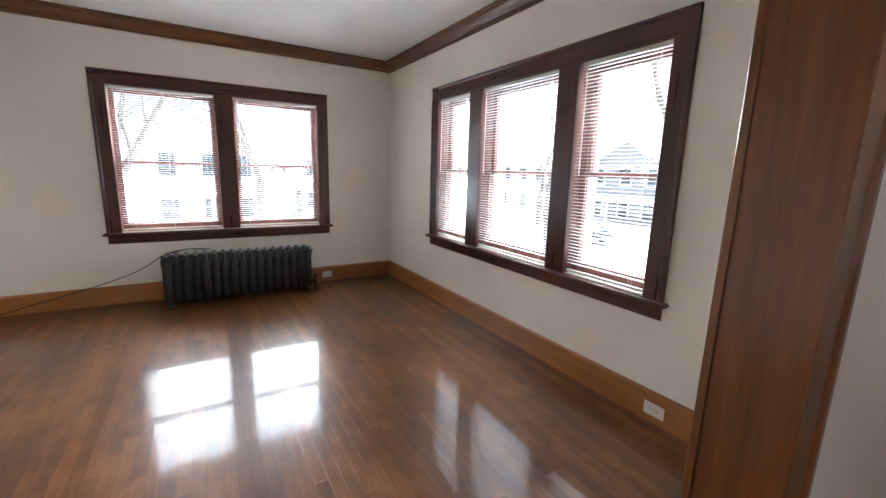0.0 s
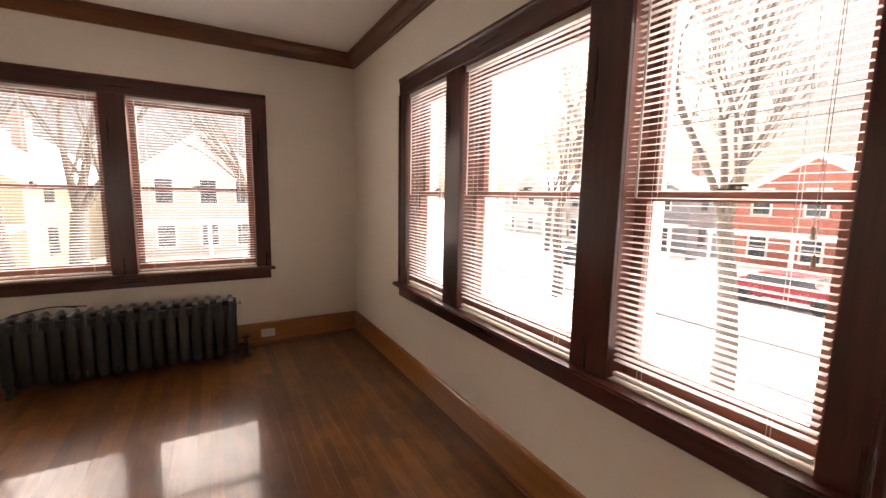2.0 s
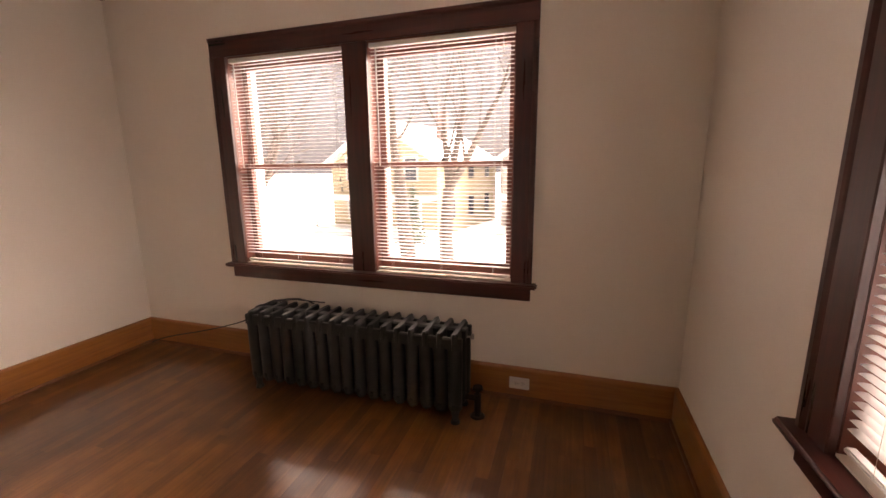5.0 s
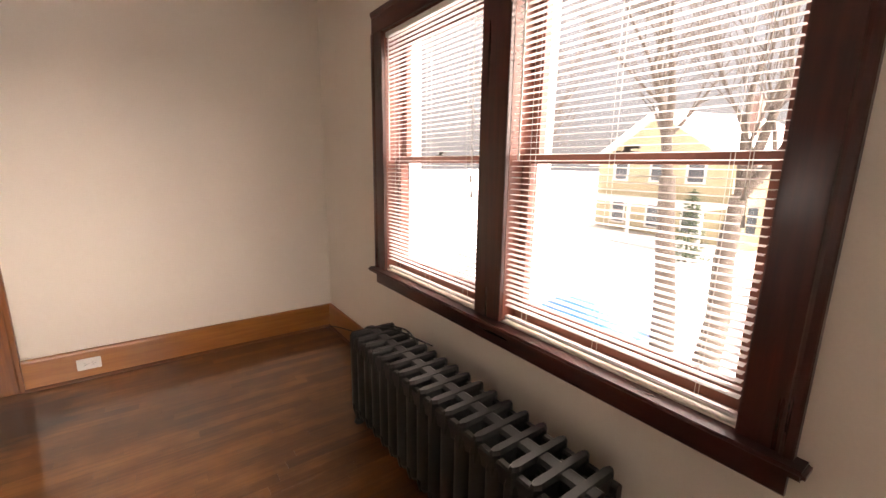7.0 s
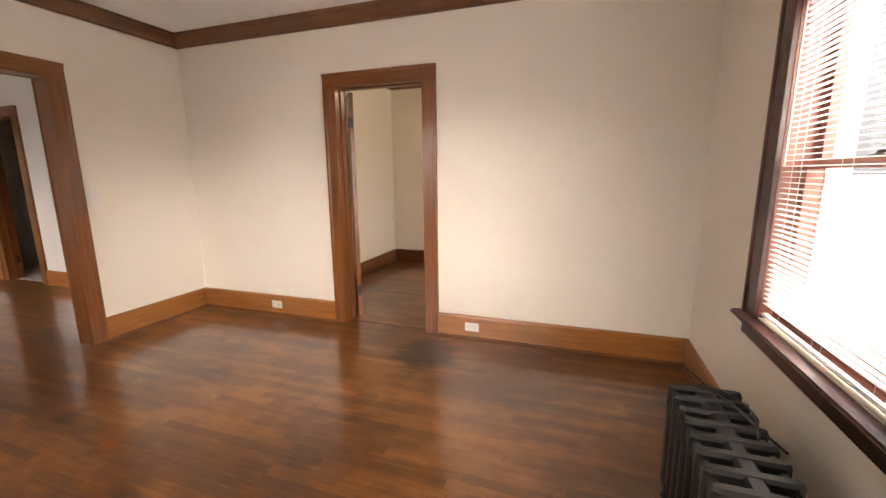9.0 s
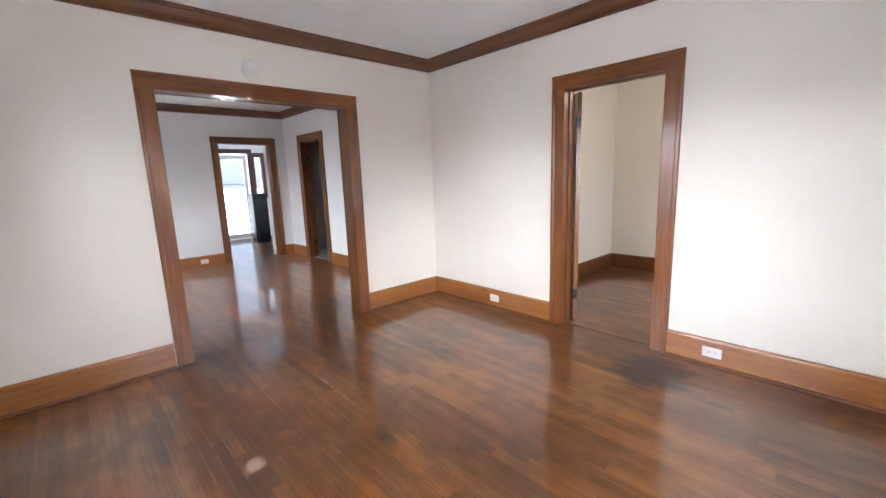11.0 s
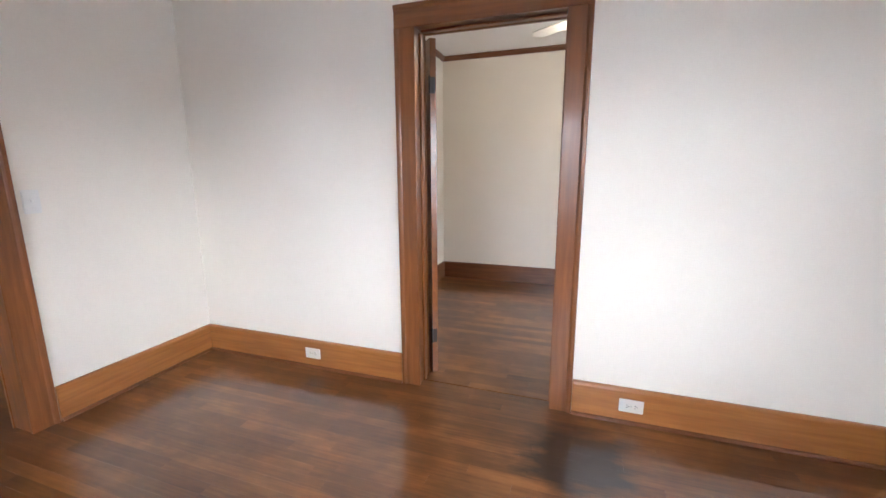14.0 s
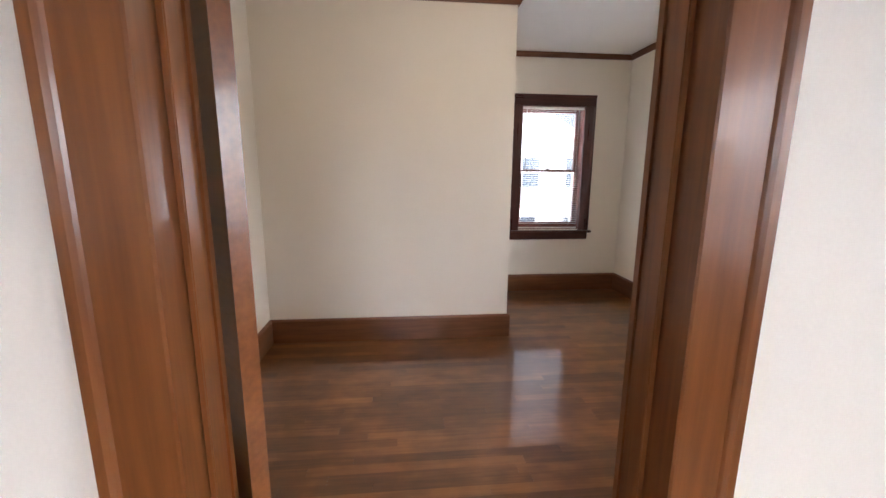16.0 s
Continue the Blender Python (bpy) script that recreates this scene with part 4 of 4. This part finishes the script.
def tree(m, height, spread, seed, lean=0.0):
    """A bare winter tree: a tapered trunk that forks into limbs, branches and twigs."""
    rng = random.Random(seed)
    vs, fs = [], []

    def limb(p, q, r, r2, seg):
        z = (q - p).normalized()
        x = z.orthogonal().normalized()
        y = z.cross(x)
        k = len(vs)
        for c, rr in ((p, r), (q, r2)):
            for i in range(seg):
                a = 2 * math.pi * i / seg
                vs.append(c + (x * math.cos(a) + y * math.sin(a)) * rr)
        for i in range(seg):
            fs.append((k + i, k + (i + 1) % seg, k + seg + (i + 1) % seg, k + seg + i))

    def grow(p, d, length, r, level):
        n = 3
        for i in range(n):
            q = p + d * (length / n)
            r2 = max(0.009, r * 0.84)
            limb(p, q + d * r * 0.3, r, r2, 9 if level < 2 else (5 if level < 4 else 3))
            p, r = q, r2
            d = (d + Vector((rng.uniform(-1, 1), rng.uniform(-1, 1), rng.uniform(-0.3, 0.6))) * 0.13).normalized()
            if level > 0 and level < 5 and i < n - 1 and rng.random() < 0.92:
                s = (d + Vector((rng.uniform(-1, 1), rng.uniform(-1, 1), rng.uniform(-0.2, 0.6))) * 0.9).normalized()
                grow(p, s, length * 0.6, r * 0.5, level + 1)
        if level < 5:
            for _ in range(2 if level else 3):
                s = (d + Vector((rng.uniform(-1, 1), rng.uniform(-1, 1), rng.uniform(-0.1, 0.7))) * spread).normalized()
                grow(p, s, length * rng.uniform(0.62, 0.8), r * rng.uniform(0.6, 0.75), level + 1)
    grow(Vector((0, 0, -0.1)), Vector((lean, 0, 1)).normalized(), height * 0.34, height * 0.024, 0)
    me = bpy.data.meshes.new("bare_tree")
    me.from_pydata(vs, [], fs)
    me.materials.append(M_BARK)
    for f in me.polygons:
        f.use_smooth = True
    ob = new("bare_tree", me)
    ob.matrix_basis = m
    return tagged(ob, "leafless winter tree standing in the snow", "tree", "bare trees")


tree(pose(-5.2, 9.2, GZ, 0, 0, 0), 13, 0.62, 3, -0.06)
tree(pose(-4.0, 8.6, GZ, 0, 0, 80), 12, 0.5, 8, 0.2)
tree(pose(-9.3, 6.6, GZ, 0, 0, 10), 10, 0.6, 5)
tree(pose(0.2, 14.5, GZ, 0, 0, 200), 12, 0.6, 11)
tree(pose(9.2, 0.8, GZ, 0, 0, 30), 12, 0.62, 17)
tree(pose(12.6, 9.5, GZ, 0, 0, 130), 12, 0.6, 23)
tree(pose(24.0, 22.0, GZ, 0, 0, 70), 12, 0.6, 29)
tree(pose(-14.0, -1.0, GZ, 0, 0, 40), 11, 0.6, 31)


def shrub(m, h, seed):
    rng = random.Random(seed)
    bm = bmesh.new()
    add_cyl(bm, (0, 0, 0), (0, 0, h * 0.8), 0.07, 0.02, seg=7)
    for k in range(420):
        z = rng.random() ** 1.3 * h
        r = (1 - z / h) * h * 0.32 * math.sqrt(rng.random()) + 0.03
        a = rng.uniform(0, 6.28)
        c = Vector((r * math.cos(a), r * math.sin(a), z + 0.15))
        t2 = c + Vector((math.cos(a) * 0.22, math.sin(a) * 0.22, rng.uniform(-0.1, 0.06)))
        side = Vector((-math.sin(a), math.cos(a), rng.uniform(-0.3, 0.3))) * 0.09
        bm.faces.new([bm.verts.new(c - side), bm.verts.new(t2), bm.verts.new(c + side), bm.verts.new(c + Vector((0, 0, 0.07)))])
    ob = obj("evergreen_shrub", bm, M_EVERGREEN)
    ob.matrix_basis = m
    return tagged(ob, "dark green conical evergreen in the snow", "shrub", "evergreens")


shrub(pose(2.3, 17.0, GZ), 3.2, 1)
shrub(pose(3.6, 18.5, GZ), 2.6, 2)
shrub(pose(-9.5, 20.0, GZ), 3.4, 3)
shrub(pose(11.0, 16.0, GZ), 2.5, 4)


def car(m, paint, label):
    e = empty("parked_car", m)
    tagged(e, label, "car")
    bm = bmesh.new()
    prof = [(-2.2, 0.35), (-2.25, 0.7), (-1.4, 0.88), (-0.75, 1.38), (0.75, 1.42), (1.5, 0.95), (2.15, 0.85), (2.2, 0.35)]
    a = [bm.verts.new((x, -0.85, z)) for x, z in prof]
    b = [bm.verts.new((x, 0.85, z)) for x, z in prof]
    bm.faces.new(a)
    bm.faces.new(b[::-1])
    for i in range(len(prof)):
        bm.faces.new((a[i], b[i], b[(i + 1) % len(prof)], a[(i + 1) % len(prof)]))
    bmesh.ops.bevel(bm, geom=bm.edges[:], offset=0.08, segments=2, affect='EDGES')
    obj("body", bm, paint, e)
    bm = bmesh.new()
    add_box(bm, (-1.1, -0.87, 0.92), (1.2, 0.87, 1.28))
    obj("window", bm, M_PANE, e)
    for x in (-1.35, 1.35):
        for y in (-0.8, 0.8):
            bm = bmesh.new()
            add_cyl(bm, (x, y - 0.1, 0.32), (x, y + 0.1, 0.32), 0.32, seg=20)
            obj("wheel", bm, M_CORD, e)
    return e


car(pose(20.0, 3.5, GZ + 0.17, 0, 0, 90), M_RED, "red car parked along the street")
car(pose(20.0, 14.0, GZ + 0.17, 0, 0, 90), M_PANE, "dark car parked along the street")
# tarp over a low heap
bm = bmesh.new()
bmesh.ops.create_grid(bm, x_segments=26, y_segments=18, size=1)
for v in bm.verts:
    r = min(1.0, math.hypot(v.co.x, v.co.y))
    hgt = 0.55 * max(0, 1 - r ** 2) + 0.10 * noise.noise((v.co.x * 3, v.co.y * 3, 4)) + 0.04 * noise.noise((v.co.x * 9, v.co.y * 9, 1))
    v.co = (v.co.x * 1.7, v.co.y * 0.9, hgt + 0.15)
tp = obj("blue_tarp", bm, M_TARP, None, True)
tp.modifiers.new("thickness", 'SOLIDIFY').thickness = 0.01
tp.matrix_basis = pose(-7.3, 8.9, GZ + 0.02, 0, 0, -20)
tagged(tp, "crumpled bright blue tarpaulin lying on the snow", "tarp")
bm = bmesh.new()
for k in range(3):
    prev = None
    for i in range(25):
        y = -40 + i * 4
        p = (13.2, y, 3.6 + 0.35 * k + 0.6 * ((i % 8 - 4) / 4) ** 2)
        if prev:
            add_cyl(bm, prev, p, 0.018, seg=5, caps=False)
        prev = p
tagged(obj("overhead_wires", bm, M_CORD), "sagging overhead utility wires along the street", "wires", kind="stuff")
bm = bmesh.new()
for y in (-40, -8, 24, 56):
    add_cyl(bm, (13.2, y, GZ), (13.2, y, 5.2), 0.15, 0.11, seg=10)
    add_box(bm, (12.4, y - 0.06, 4.3), (14.0, y + 0.06, 4.42))
tagged(obj("utility_poles", bm, M_BARK), "weathered wooden utility poles", "pole", kind="stuff")

# ---- floor boards ----
PW = 0.0575
plank_meshes = {}


def plank_mesh(length):
    if length not in plank_meshes:
        bm = bmesh.new()
        w = PW / 2 - 0.00015
        prof = [(-w, -0.012), (w, -0.012), (w, 0), (-w, 0)]
        a = [bm.verts.new((x, 0.0002, z)) for x, z in prof]
        b = [bm.verts.new((x, length - 0.0002, z)) for x, z in prof]
        bm.faces.new(a)
        bm.faces.new(b[::-1])
        for i in range(4):
            bm.faces.new((a[i], b[i], b[(i + 1) % 4], a[(i + 1) % 4]))
        bmesh.ops.recalc_face_normals(bm, faces=bm.faces)
        me = bpy.data.meshes.new("plank")
        bm.to_mesh(me)
        bm.free()
        me.materials.append(M_FLOOR)
        plank_meshes[length] = me
    return plank_meshes[length]


def lay(x0, x1, y0, y1, rng):
    """Rows of strips (x, y, length) that fill a rectangle, in steps of 5 cm."""
    out = []
    for i in range(int(round((x1 - x0) / PW))):
        y = y0
        first = True
        while y < y1 - 0.001:
            ln = round(rng.choice((0.4, 0.55, 0.7, 0.85, 1.0, 1.2)) * (rng.choice((0.4, 0.7, 1.0)) if first else 1) / 0.05) * 0.05
            first = False
            if y1 - (y + ln) < 0.3:
                ln = y1 - y
            out.append((x0 + (i + 0.5) * PW, y, round(ln, 3)))
            y += ln
    return out


rng = random.Random(7)
near = lay(WX - 0.06, 0.0, -4.50, 0.0, rng)
for x, y, ln in near[:]:
    o = new("plank", plank_mesh(ln))
    o.parent = floor
    o.matrix_basis = pose(x, y, 0, 0, 0, 0)
bm = bmesh.new()
far = lay(WX - 0.06, 0.0, -12.0, -4.50, rng) + lay(BX, WX - 0.06, BS, BN, rng) + lay(-5.33, WX - 0.06, -12.0, -8.6, rng)
for x, y, ln in far:
    me = plank_mesh(ln)
    n0 = len(bm.verts)
    bm.from_mesh(me)
    bm.verts.ensure_lookup_table()
    mt = pose(x, y, 0, 0, 0, 0)
    bmesh.ops.transform(bm, matrix=mt, verts=bm.verts[n0:])
me = bpy.data.meshes.new("planks")
bm.to_mesh(me)
bm.free()
me.materials.append(M_FLOOR)
pk = new("planks", me)
pk.parent = floor_d
tagged(pk, kind="stuff")
print("strips", len(near), len(far))
